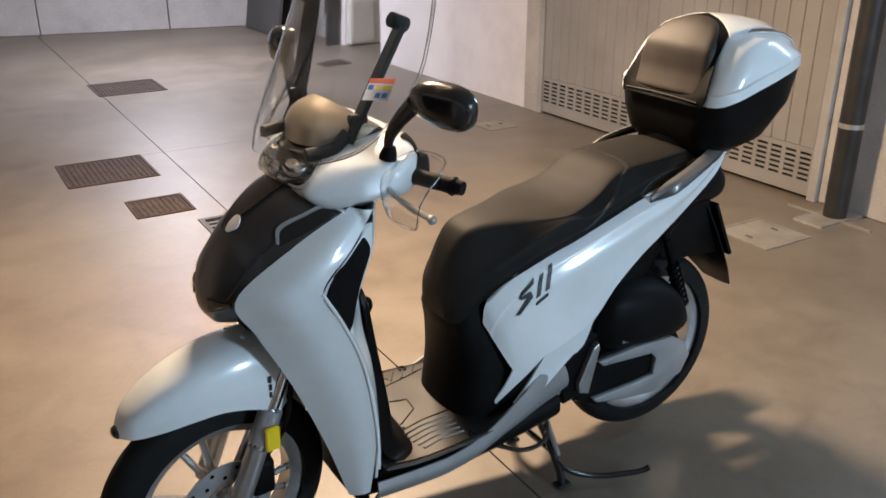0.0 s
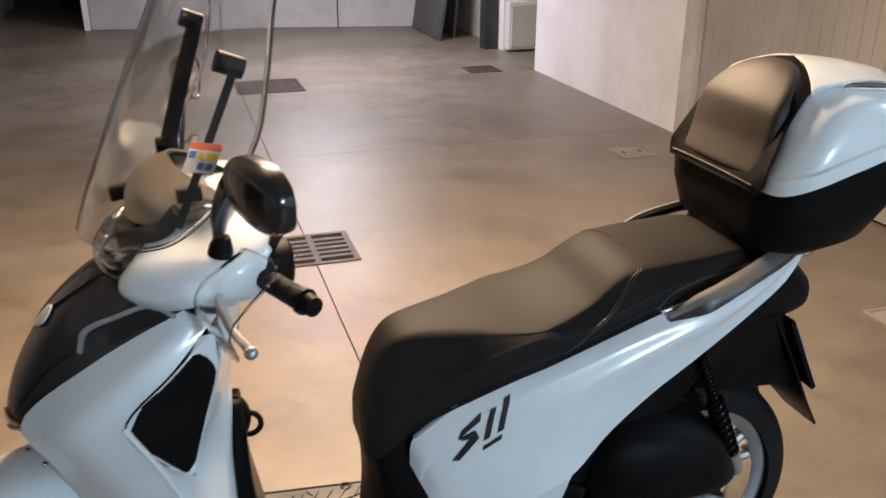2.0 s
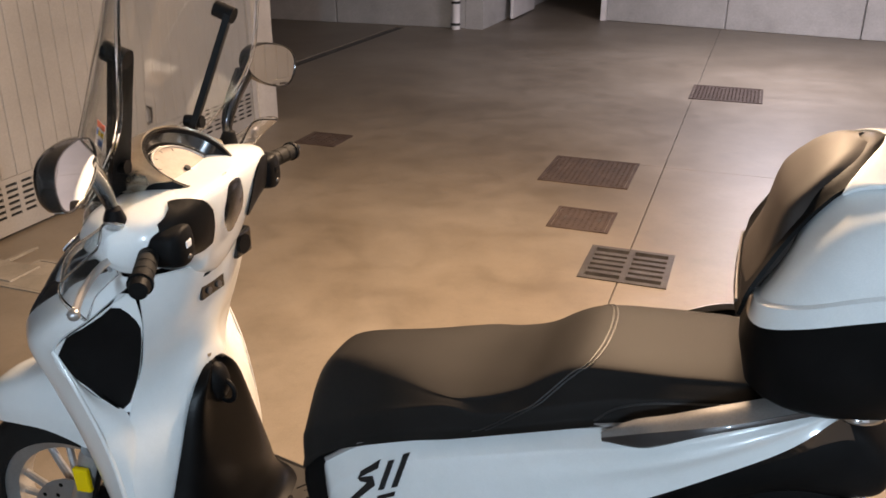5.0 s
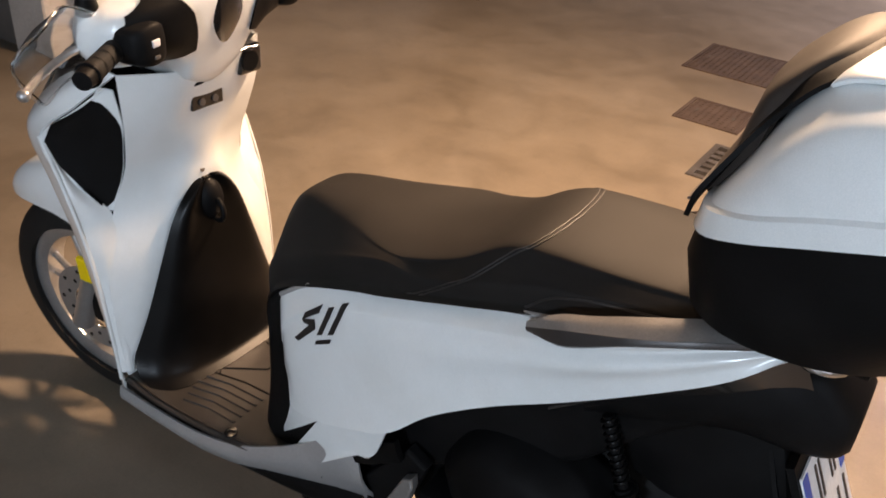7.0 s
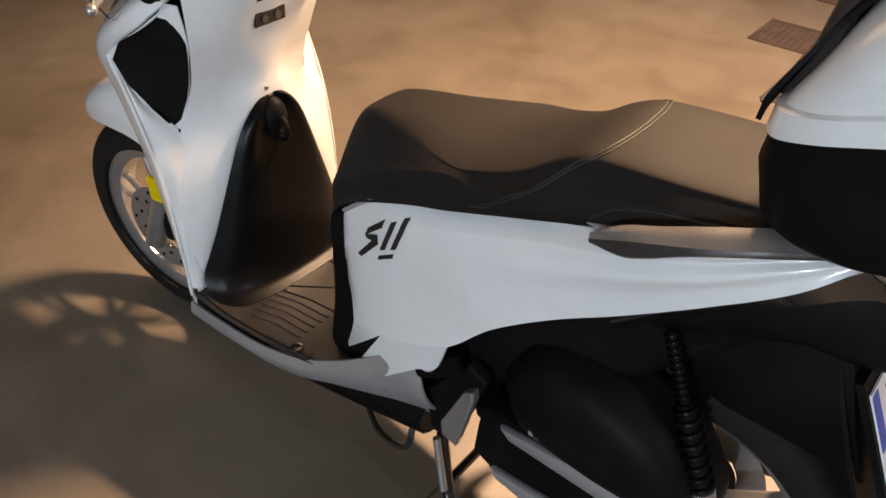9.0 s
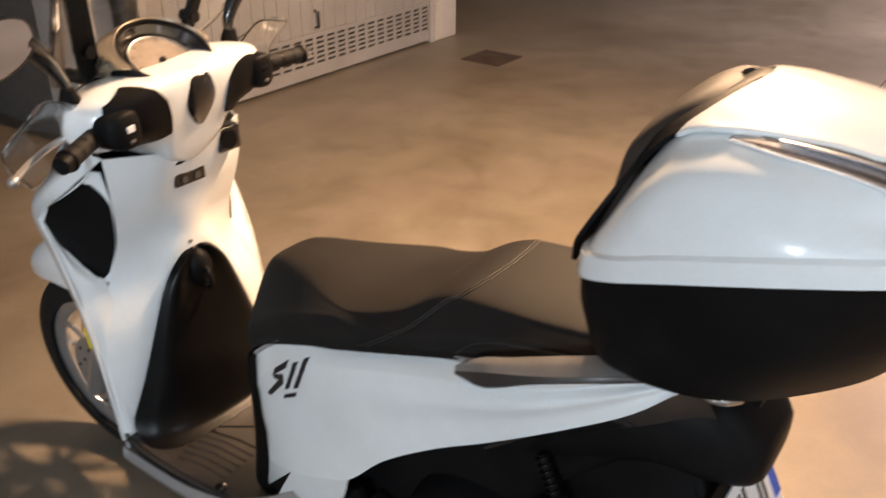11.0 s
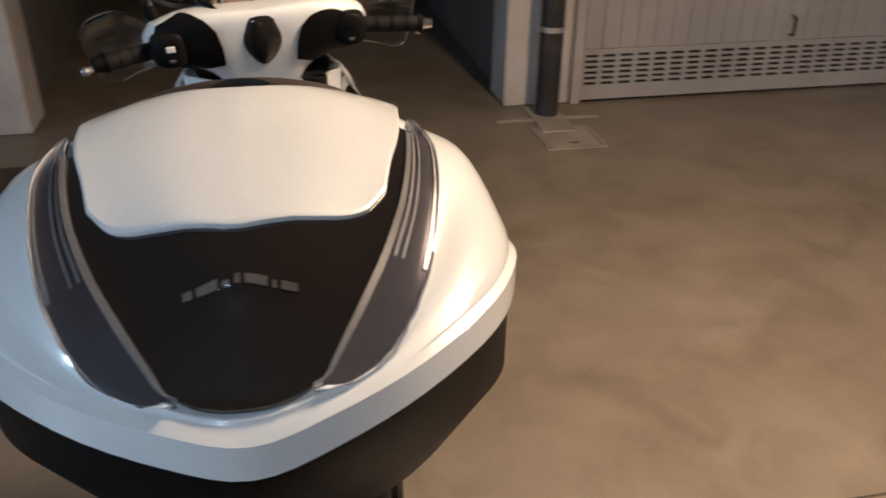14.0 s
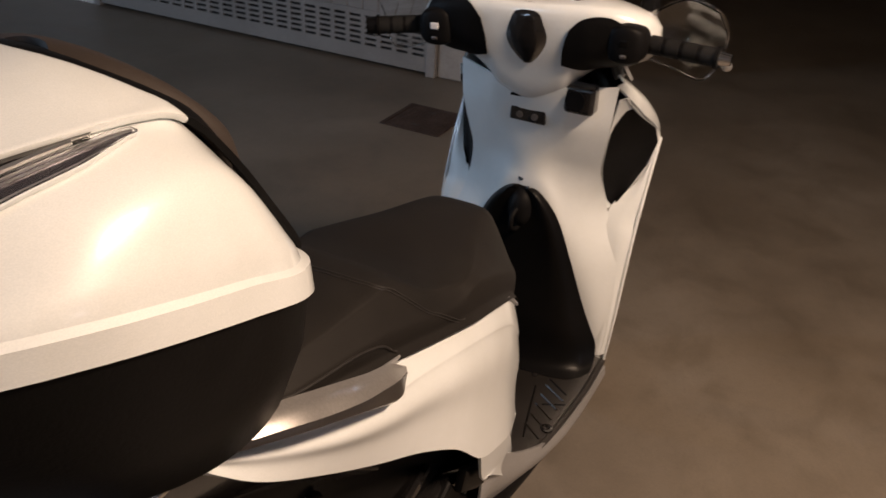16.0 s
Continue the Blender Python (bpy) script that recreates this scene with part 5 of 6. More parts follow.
part("plate_bracket", plate_block(-0.095, 0.095, -0.02, 0.18, -0.012, -0.001), M_BLACK, sc, "black plate bracket")
part("mud_flap", sheet([[(-0.17, 0.075, 0.80), (-0.215, 0.095, 0.70), (-0.278, 0.100, 0.57), (-0.362, 0.055, 0.462)], [(-0.175, 0, 0.79), (-0.20, 0, 0.69), (-0.264, 0, 0.57), (-0.370, 0, 0.455)], [(-0.17, -0.075, 0.80), (-0.215, -0.095, 0.70), (-0.278, -0.100, 0.57), (-0.362, -0.055, 0.462)]], 18, 10, 0.006), M_BLACK, sc, "black mud flap", True)


# ---- wheels ----
def wheel(centre, r, width, rim, label, spokes, tf=None):
    hub = Vector(centre)
    prof = []
    for k in range(18):
        a = math.pi * k / 17
        prof.append((rim + 0.004 + (r - rim - 0.004) * math.sin(a) ** 0.62, -width / 2 * math.cos(a)))
    def fin(bm):
        if tf:
            bmesh.ops.transform(bm, matrix=tf, verts=bm.verts[:])
        return bm
    ty = part("wheel", fin(lathe(prof, hub, (0, 1, 0), 64)), M_RUBBER, sc, label, True, 50)
    w = width * 0.36
    part("rim", fin(lathe([(rim + 0.006, -w), (rim + 0.006, -w * 0.8), (rim - 0.014, -w * 0.7), (rim - 0.016, w * 0.7), (rim + 0.006, w * 0.8), (rim + 0.006, w), (rim - 0.006, w), (rim - 0.026, w * 0.72), (rim - 0.026, -w * 0.72), (rim - 0.006, -w)], hub, (0, 1, 0), 64)), M_ALLOY, ty, "silver alloy rim", True, 40)
    part("hub", fin(lathe([(0.001, -w), (0.034, -w), (0.034, w), (0.001, w)], hub, (0, 1, 0), 28)), M_ALLOY, ty, "", True)
    for k in range(spokes):
        a = 2 * math.pi * k / spokes + 0.2
        for d in (-0.16, 0.16):
            p = hub + Vector((0.03 * math.cos(a), 0, 0.03 * math.sin(a)))
            q = hub + Vector(((rim - 0.018) * math.cos(a + d), 0, (rim - 0.018) * math.sin(a + d)))
            part("spoke", fin(tube([p + Vector((0, w * 0.4, 0)), p.lerp(q, 0.5) + Vector((0, w * 0.3, 0)), q], 0.0105, 8, 8, taper=0.0085)), M_ALLOY, ty, "", True)
    return ty


wheel((-0.024, 0, 0.332), 0.292, 0.110, 0.222, "rear wheel with a black tyre", 5)
rear = [o for o in sc.children if o.name.startswith("wheel")][0]
part("rear_brake_disc", lathe([(0.070, -0.060), (0.120, -0.060), (0.120, -0.056), (0.070, -0.056)], (-0.024, 0, 0.332), (0, 1, 0), 48), M_ALLOY, rear, "bright rear brake disc", True, 30)
part("hub_drum", lathe([(0.001, -0.054), (0.072, -0.050), (0.080, -0.020), (0.080, 0.020), (0.060, 0.045), (0.001, 0.050)], (-0.024, 0, 0.332), (0, 1, 0), 36), M_BLACK, rear, "black wheel hub", True, 40)
for k in range(5):
    a = 2 * math.pi * k / 5 + 0.2
    for d in (-0.17, 0.17):
        p0, p1 = Vector((-0.024 + 0.07 * math.cos(a), 0.012, 0.332 + 0.07 * math.sin(a))), Vector((-0.024 + 0.205 * math.cos(a + d), 0.014, 0.332 + 0.205 * math.sin(a + d)))
        part("spoke_blade", tube([p0, p0.lerp(p1, 0.5), p1], 0.017, 8, 8, taper=0.013), M_ALLOY, rear, "polished spoke", True)
AX = Vector((-0.45, 0, 0.893)).normalized()
PV = Vector((0.965, 0, 1.0))
STEER = Matrix.Translation(PV) @ Matrix.Rotation(radians(7), 4, AX) @ Matrix.Translation(-PV)


def spart(name, bm, *rest):
    bmesh.ops.transform(bm, matrix=STEER, verts=bm.verts[:])
    return part(name, bm, *rest)


FW = (1.335, 0, 0.284)
fwheel = wheel(FW, 0.284, 0.095, 0.208, "front wheel with a black tyre", 6, STEER)
disc = spart("brake_disc", lathe([(0.060, 0.050), (0.115, 0.050), (0.115, 0.054), (0.060, 0.054)], FW, (0, 1, 0), 48), M_ALLOY, fwheel, "drilled brake disc", True, 30)
for k in range(20):
    a = 2 * math.pi * k / 20
    rr = 0.078 if k % 2 else 0.100
    spart("disc_hole", rod((FW[0] + rr * math.cos(a), 0.0535, FW[2] + rr * math.sin(a)), (FW[0] + rr * math.cos(a), 0.0548, FW[2] + rr * math.sin(a)), 0.0055, seg=8), M_BLACK, fwheel)
for s, _ in SIDES:
    leg = spart("fork_leg", rod((1.333, s * 0.088, 0.27), (1.262, s * 0.088, 0.44), 0.026, 0.024, 20), M_ALLOY, sc, "silver fork slider", True)
    spart("fork_tube", rod((1.262, s * 0.088, 0.44), (1.165, s * 0.088, 0.67), 0.017, seg=18), M_CHROME, leg, "polished fork tube", True)
    spart("fork_shroud", rod((1.255, s * 0.088, 0.455), (1.222, s * 0.088, 0.535), 0.030, 0.028, 18), M_SILVER, leg, "grey dust cover", True)
spart("fork_reflector", block(1.222, 1.258, 0.116, 0.129, 0.446, 0.508, 0.003, 1), M_REFLECT, sc, "yellow side reflector")
spart("caliper", block(1.225, 1.285, 0.045, 0.10, 0.30, 0.40, 0.014, 3), M_BLACK, sc, "black brake caliper", True)
spart("brake_hose", tube([(1.25, 0.09, 0.40), (1.20, 0.115, 0.50), (1.17, 0.10, 0.62), (1.12, 0.08, 0.74)], 0.006, 18, 8), M_BLACK, sc, "black brake hose", True)
rows = []
for x, zc, w, ze in ((1.548, 0.560, 0.016, 0.545), (1.522, 0.600, 0.052, 0.552), (1.465, 0.645, 0.074, 0.560), (1.40, 0.676, 0.086, 0.568), (1.33, 0.698, 0.092, 0.568), (1.26, 0.706, 0.096, 0.550), (1.21, 0.704, 0.097, 0.525), (1.185, 0.70, 0.094, 0.54)):
    rows.append([(x, w, ze), (x, w * 0.97, ze + (zc - ze) * 0.45), (x, w * 0.66, ze + (zc - ze) * 0.88), (x, 0, zc), (x, -w * 0.66, ze + (zc - ze) * 0.88), (x, -w * 0.97, ze + (zc - ze) * 0.45), (x, -w, ze)])
fender = spart("front_fender", sheet(rows, 34, 34, 0.004), M_WHITE, sc, "", True, 50)
spart("fender_tip", ellipsoid((1.546, 0.0, 0.552), (0.012, 0.020, 0.014)), M_GLOSS, fender, "dark oval fender tip", True)
for k in range(3):
    spart("fender_bar", block(1.222, 1.229, 0.0935, 0.0985, 0.570 + k * 0.02, 0.585 + k * 0.02), M_INK, fender, "small dark bar")

# ---- handlebar cover, dials, controls ----
def ring_y(y, pts, n=36):
    return closed_ring([(x, y, z) for x, z in pts], n)


HB = [
    (-0.230, [(0.985, 1.080), (0.983, 1.090), (0.975, 1.100), (0.965, 1.104), (0.955, 1.103), (0.948, 1.096), (0.946, 1.084), (0.950, 1.074), (0.958, 1.068), (0.968, 1.067), (0.977, 1.069), (0.983, 1.074)]),
    (-0.212, [(1.010, 1.070), (1.003, 1.098), (0.990, 1.116), (0.962, 1.126), (0.928, 1.127), (0.910, 1.112), (0.908, 1.085), (0.915, 1.062), (0.935, 1.048), (0.972, 1.043), (0.998, 1.050), (1.008, 1.058)]),
    (-0.17, [(1.065, 1.060), (1.048, 1.098), (1.022, 1.120), (0.97, 1.140), (0.910, 1.144), (0.886, 1.130), (0.884, 1.090), (0.895, 1.060), (0.925, 1.040), (0.985, 1.028), (1.03, 1.029), (1.055, 1.040)]),
    (-0.12, [(1.120, 1.055), (1.090, 1.096), (1.050, 1.122), (0.98, 1.148), (0.902, 1.151), (0.874, 1.138), (0.874, 1.090), (0.885, 1.058), (0.915, 1.034), (0.985, 1.012), (1.06, 1.003), (1.105, 1.028)]),
    (-0.085, [(1.121, 1.052), (1.095, 1.091), (1.058, 1.121), (0.98, 1.148), (0.898, 1.151), (0.871, 1.139), (0.873, 1.090), (0.888, 1.042), (0.920, 1.004), (0.99, 0.988), (1.055, 0.998), (1.105, 1.023)]),
    (-0.06, [(1.122, 1.050), (1.098, 1.088), (1.062, 1.120), (0.98, 1.148), (0.896, 1.151), (0.869, 1.139), (0.872, 1.090), (0.890, 1.030), (0.921, 0.976), (0.99, 0.972), (1.05, 0.995), (1.105, 1.020)]),
    (0, [(1.124, 1.050), (1.098, 1.088), (1.062, 1.120), (0.98, 1.147), (0.895, 1.150), (0.868, 1.139), (0.872, 1.090), (0.890, 1.030), (0.925, 0.953), (0.99, 0.953), (1.05, 0.993), (1.105, 1.018)]),
]
HB = HB + [(-y, p) for y, p in HB[-2::-1]]
cover = spart("handlebar_cover", smooth_loft([ring_y(y, p, 60) for y, p in HB], 60), M_WHITE, sc, "", True, 55)
spart("neck_collar", smooth_loft([closed_ring([(0.935, -0.05, z), (0.928, 0, z), (0.935, 0.05, z), (1.02, 0.08, z), (1.05, 0, z), (1.02, -0.08, z)], 30) for z in (0.955, 0.985, 1.02)], 8), M_BLACK, sc, "", True)


def lamp_rows(d):
    return [[(xe - d, y, z), (xe + (xc - xe) * 0.7 - d, y * 0.6, z), (xc - d, 0, z), (xe + (xc - xe) * 0.7 - d, -y * 0.6, z), (xe - d, -y, z)] for z, xc, y, xe in ((1.040, 1.134, 0.080, 1.112), (1.062, 1.152, 0.108, 1.120), (1.088, 1.147, 0.118, 1.100), (1.110, 1.122, 0.112, 1.075), (1.128, 1.090, 0.095, 1.052), (1.136, 1.060, 0.080, 1.030))]


head = spart("headlight", sheet(lamp_rows(0.0), 26, 20, 0.0025), M_CLEAR, sc, "clear headlight with chrome bowls", True, 50)
spart("lamp_back", sheet(lamp_rows(0.016), 26, 20, 0.003), M_GLOSS, head, "black headlight interior", True, 50)
for s, _ in SIDES:
    spart("lamp_bowl", ellipsoid((1.113, s * 0.050, 1.090), (0.024, 0.034, 0.019), pose(0, 0, 0, 0, 35, s * 15), 20, 12), M_CHROME, head, "chrome lamp bowl", True)
    spart("lamp_strip", tube([(1.136, s * 0.02, 1.062), (1.126, s * 0.06, 1.066), (1.104, s * 0.098, 1.078), (1.078, s * 0.104, 1.102)], 0.006, 18, 8), M_CHROME, head, "chrome headlight trim", True)
    spart("lamp_strip", tube([(1.108, s * 0.015, 1.118), (1.094, s * 0.05, 1.120), (1.068, s * 0.085, 1.124)], 0.0035, 14, 8), M_CHROME, head, "chrome headlight trim", True)
spart("lamp_bowl", ellipsoid((1.132, 0, 1.078), (0.016, 0.016, 0.018)), M_CHROME, head, "chrome lamp bowl", True)
TILT_D = pose(0.945, 0, 1.173, 0, -31, 0)


def oval(rx, ry, h, n=56):
    return [TILT_D @ Vector((rx * math.cos(2 * math.pi * k / n), ry * math.sin(2 * math.pi * k / n), h)) for k in range(n)]


dash = spart("dash_hood", loft([oval(0.104, 0.112, -0.062), oval(0.094, 0.102, -0.012), oval(0.088, 0.096, 0.0), oval(0.082, 0.090, 0.001), oval(0.081, 0.089, -0.006)], False), M_BLACK, sc, "black instrument hood", True, 40)
spart("dash_bowl", loft([oval(0.082, 0.090, -0.006), oval(0.080, 0.088, -0.006), oval(0.070, 0.078, -0.030)], False), M_GLOSS, dash, "black dash bowl", True, 40)
for rx, ry, h0, h1, mat, nm, lb in ((0.078, 0.086, -0.044, -0.028, M_GLOSS, "dash_face", "black instrument surround"), (0.063, 0.063, -0.030, -0.0245, M_DIAL, "speed_dial", "round brown-lit speed dial")):
    spart(nm, loft([oval(rx, ry, h0), oval(rx, ry, h1)], True), mat, dash, lb, True, 30)
bz = lathe([(0.064 + 0.0022 * math.cos(a), -0.0245 + 0.003 * math.sin(a)) for a in (2 * math.pi * i / 8 for i in range(8))], (0, 0, 0), (0, 0, 1), 40)
bmesh.ops.transform(bz, matrix=TILT_D, verts=bz.verts[:])
spart("dial_bezel", bz, M_ALLOY, dash, "thin bright dial bezel", True)
for k in range(9):
    tk = block(0.052, 0.059, -0.0008, 0.0008, -0.0245, -0.0238)
    bmesh.ops.transform(tk, matrix=TILT_D @ pose(0, 0, 0, 0, 0, -30 + k * 30), verts=tk.verts[:])
    spart("dial_mark", tk, M_INK, dash)
nd = block(-0.004, 0.036, -0.0010, 0.0010, -0.0225, -0.0215)
bmesh.ops.transform(nd, matrix=TILT_D @ pose(0, 0, 0, 0, 0, 215), verts=nd.verts[:])
spart("needle", nd, M_STICK, dash, "thin pale needle")
hubm = rod((0, 0, -0.0245), (0, 0, -0.020), 0.006, seg=14)
bmesh.ops.transform(hubm, matrix=TILT_D, verts=hubm.verts[:])
spart("needle_hub", hubm, M_BLACK, dash, "", True)
for s, _ in SIDES:
    for k in range(4):
        lamp_bm = rod((-0.036 + k * 0.022, s * 0.077, -0.028), (-0.036 + k * 0.022, s * 0.077, -0.026), 0.006, seg=12)
        bmesh.ops.transform(lamp_bm, matrix=TILT_D, verts=lamp_bm.verts[:])
        spart("warning_lamp", lamp_bm, M_DIAL, dash)
visor_rows = []
for k in range(9):
    a = radians(-100 + k * 25)
    top = TILT_D @ Vector((0.0895 * math.cos(a), 0.0975 * math.sin(a), 0.003))
    low = Vector((1.000 + 0.095 * math.cos(a), 0.106 * math.sin(a), 1.132 + 0.010 * (1 - math.cos(a))))
    out = Vector((math.cos(a), math.sin(a), 0.7)) * 0.016
    visor_rows.append([top, top.lerp(low, 0.35) + out, top.lerp(low, 0.7) + out, low])
spart("visor", sheet(visor_rows, 14, 34, 0.003), M_VISOR, sc, "smoked bronze meter visor", True, 50)
spart("centre_notch", smooth_loft([closed_ring([(x + 0.02, -w, z), (x, -w * 0.6, z), (x - 0.004, 0, z), (x, w * 0.6, z), (x + 0.02, w, z), (x + 0.04, 0, z)], 24) for z, w, x in ((1.036, 0.013, 0.8875), (1.046, 0.027, 0.882), (1.068, 0.043, 0.8725), (1.090, 0.0495, 0.867), (1.115, 0.046, 0.8655), (1.134, 0.042, 0.8685), (1.149, 0.040, 0.886))], 18), M_GLOSS, sc, "glossy black centre cover", True, 50)
for s, _ in SIDES:
    rec = [[(s * y, z) for y, z in row] for row in ([(0.083, 1.112), (0.108, 1.135), (0.150, 1.140), (0.196, 1.119)], [(0.074, 1.078), (0.110, 1.086), (0.160, 1.086), (0.206, 1.085)], [(0.071, 1.043), (0.108, 1.036), (0.160, 1.040), (0.200, 1.060)])]
    part("switch_recess", drape(cover, rec, (1, 0, 0), 0.0015, 20, 16, 0.003), M_BLACK, sc, "black switch recess", True, 50)
    pod = [(s * y, [(x0, z0 + 0.01), (x0, z1 - 0.012), (x0 + 0.014, z1), (x1 - 0.012, z1), (x1, z1 - 0.012), (x1, z0 + 0.01), (x1 - 0.012, z0), (x0 + 0.014, z0)]) for y, x0, x1, z0, z1 in ((0.146, 0.884, 0.93, 1.066, 1.112), (0.156, 0.871, 0.945, 1.058, 1.120), (0.176, 0.867, 0.95, 1.054, 1.124), (0.198, 0.869, 0.95, 1.056, 1.120), (0.212, 0.878, 0.945, 1.062, 1.112), (0.218, 0.892, 0.93, 1.072, 1.100))]
    sw = spart("switch_box", smooth_loft([ring_y(y, p, 36) for y, p in pod], 22), M_BLACK, sc, "black switch housing", True, 50)
    spart("switch_button", block(0.864, 0.872, *sorted((s * 0.170, s * 0.188)), 1.086, 1.100, 0.003, 2), M_STICK if s > 0 else M_SATIN, sw, "small switch button")
    spart("switch_button", block(0.864, 0.873, *sorted((s * 0.173, s * 0.186)), 1.066, 1.074, 0.003, 2), M_RAIL, sw, "small switch button")
    g0, g1 = Vector((0.925, s * 0.2, 1.083)), Vector((0.880, 0.306, 1.080) if s > 0 else (0.903, -0.342, 1.074))
    grip = spart("grip", tube([g0, g0.lerp(g1, 0.5), g1], 0.0165, 16, 18), M_BLACK, sc, "black rubber grip", True)
    for k in range(4):
        f = 0.12 + k * 0.22
        spart("grip_band", rod(g0.lerp(g1, f), g0.lerp(g1, f + 0.17), 0.0172, seg=18), M_RUBBER, grip, "", True)
    spart("grip_flange", rod(g0.lerp(g1, 0.95), g0.lerp(g1, 1.0), 0.0205, seg=20), M_BLACK, grip, "", True)
    spart("bar_end", rod(g1 - (g1 - g0) * 0.02, g1 + (g1 - g0).normalized() * 0.020, 0.0175 if s > 0 else 0.013, 0.015 if s > 0 else 0.010, 18), M_BLACK if s > 0 else M_CHROME, grip, "bar-end weight", True)
    lev = spart("brake_lever", tube([(0.975, s * 0.195, 1.075), (0.992, s * 0.24, 1.068), (0.988, s * 0.30, 1.055), (0.972, s * 0.350, 1.043)], 0.0065, 20, 8), M_ALLOY, sc, "silver brake lever", True)
    spart("lever_ball", ellipsoid((0.972, s * 0.352, 1.042), (0.010, 0.010, 0.010)), M_ALLOY, lev, "", True)
    spart("lever_mount", block(0.945, 0.99, *sorted((s * 0.175, s * 0.215)), 1.055, 1.095, 0.008, 2), M_BLACK, sc, "black lever mount", True)
    gr = [[(0.955, s * 0.205, 1.128), (0.950, s * 0.27, 1.160), (0.925, s * 0.330, 1.148)], [(1.000, s * 0.205, 1.095), (1.030, s * 0.268, 1.095), (0.995, s * 0.345, 1.080)], [(0.992, s * 0.205, 1.035), (1.005, s * 0.255, 1.018), (0.985, s * 0.315, 1.010)]]
    gd = spart("hand_guard", sheet(gr, 18, 14, 0.003), M_CLEAR, sc, "clear plastic hand guard", True, 50)
    spart("guard_edge", tube([gr[0][0], gr[0][1], gr[0][2], gr[1][2], gr[2][2], gr[2][1], gr[2][0]], 0.0017, 40, 6), M_CLEAR, gd, "bright guard rim", True)
    # mirror
    turn = Matrix.Translation((0.942 if s > 0 else 0.936, s * 0.334, 1.269 if s > 0 else 1.267)) @ pose(0, 0, 0, -4 if s > 0 else 20, 0, 14 if s > 0 else -17)

    def shell(k, h, sc_y=1.0):
        out = []
        for i in range(40):
            a = 2 * math.pi * i / 40
            cy, sz = math.copysign(abs(math.cos(a)) ** 0.8, math.cos(a)), math.copysign(abs(math.sin(a)) ** 0.8, math.sin(a))
            out.append(turn @ Vector((h, 0.077 * k * cy, 0.043 * k * sz * (1 + 0.14 * cy * s))))
        return out

    mir = spart("mirror", loft([shell(0.94, -0.006), shell(0.95, -0.014), shell(1.0, -0.014), shell(1.02, 0.0), shell(0.985, 0.009), shell(0.88, 0.018), shell(0.70, 0.025), shell(0.42, 0.030), shell(0.1, 0.032)]), M_GLOSS, sc, "black rear-view mirror", True, 50)
    spart("mirror_glass", loft([shell(0.945, -0.0125), shell(0.945, -0.0085)]), M_MIRROR, mir, "mirror glass")
    spart("mirror_stalk", tube([(0.979, s * 0.203, 1.145), (0.978, s * 0.211, 1.180), (0.972, s * 0.236, 1.220), (0.962, s * 0.275, 1.262)], 0.0085, 18, 12, None, 0.020), M_GLOSS, mir, "", True)
    spart("mirror_boot", lathe([(0.001, 0), (0.019, 0), (0.018, 0.012), (0.012, 0.03), (0.001, 0.034)], (0.979, s * 0.203, 1.128), (-0.15, s * 0.1, 1), 20), M_BLACK, mir, "black rubber boot", True)
    # windscreen stalk
    d0, d1 = Vector((1.022, s * 0.118, 1.150)), Vector((0.930, s * 0.178, 1.398))
    sd = Vector((0.25, s * 0.9, 0)).normalized() * 0.019
    nn = (d1 - d0).cross(sd).normalized() * 0.006
    stalk = spart("screen_stalk", loft([[p + sd + nn, p + sd - nn, p - sd - nn, p - sd + nn] for p in (d0, d0.lerp(d1, 0.5), d1)], True), M_BLACK, sc, "black windscreen arm")
    spart("stalk_knob", rod(d1 + Vector((-0.010, 0, -0.004)), d1 + Vector((0.026, 0, 0.010)), 0.0155, seg=20), M_BLACK, stalk, "", True)
    spart("stalk_knob", rod(d0.lerp(d1, 0.2) + Vector((-0.016, 0, 0)), d0.lerp(d1, 0.2) + Vector((0.02, 0, 0)), 0.012, seg=20), M_BLACK, stalk, "", True)
    spart("stalk_foot", tube([d0 + Vector((0, 0, 0.02)), d0 + Vector((0.03, -s * 0.01, -0.012)), d0 + Vector((0.09, -s * 0.02, -0.02))], 0.014, 12, 10), M_BLACK, stalk, "", True)

scr = []
for z, xc, ye, xe in ((1.115, 1.172, 0.120, 1.110), (1.15, 1.156, 0.185, 1.040), (1.22, 1.124, 0.220, 0.972), (1.30, 1.088, 0.230, 0.922), (1.38, 1.052, 0.234, 0.902), (1.48, 1.005, 0.232, 0.886), (1.60, 0.952, 0.222, 0.862), (1.68, 0.915, 0.175, 0.848), (1.705, 0.900, 0.10, 0.876)):
    scr.append([(xe, ye, z), (xe + (xc - xe) * 0.55, ye * 0.72, z), (xc - 0.004, ye * 0.3, z), (xc - 0.004, -ye * 0.3, z), (xe + (xc - xe) * 0.55, -ye * 0.72, z), (xe, -ye, z)])
screen = spart("windscreen", sheet(scr, 30, 40, 0.004), M_CLEAR, sc, "tall clear acrylic windscreen", True, 60)
for s in (1, -1):
    spart("screen_edge", tube([(r[0][0], s * r[0][1], r[0][2]) for r in scr], 0.0042, 50, 8), M_CLEAR, screen, "bright screen edge", True)

for ob in sc.children_recursive:
    if ob.type == "MESH" and ob.data.materials and ob.data.materials[0] in (M_CLEAR, M_LENS):
        ob.visible_shadow = False

# warning sticker on the screen arm
c0 = STEER @ Vector((0.980, 0.176, 1.270))
ux, uz = Vector((-0.78, 0.62, 0.0)).normalized(), Vector((-0.40, 0.12, 0.92)).normalized()
un = ux.cross(uz).normalized()
if un.x < 0:
    un = -un


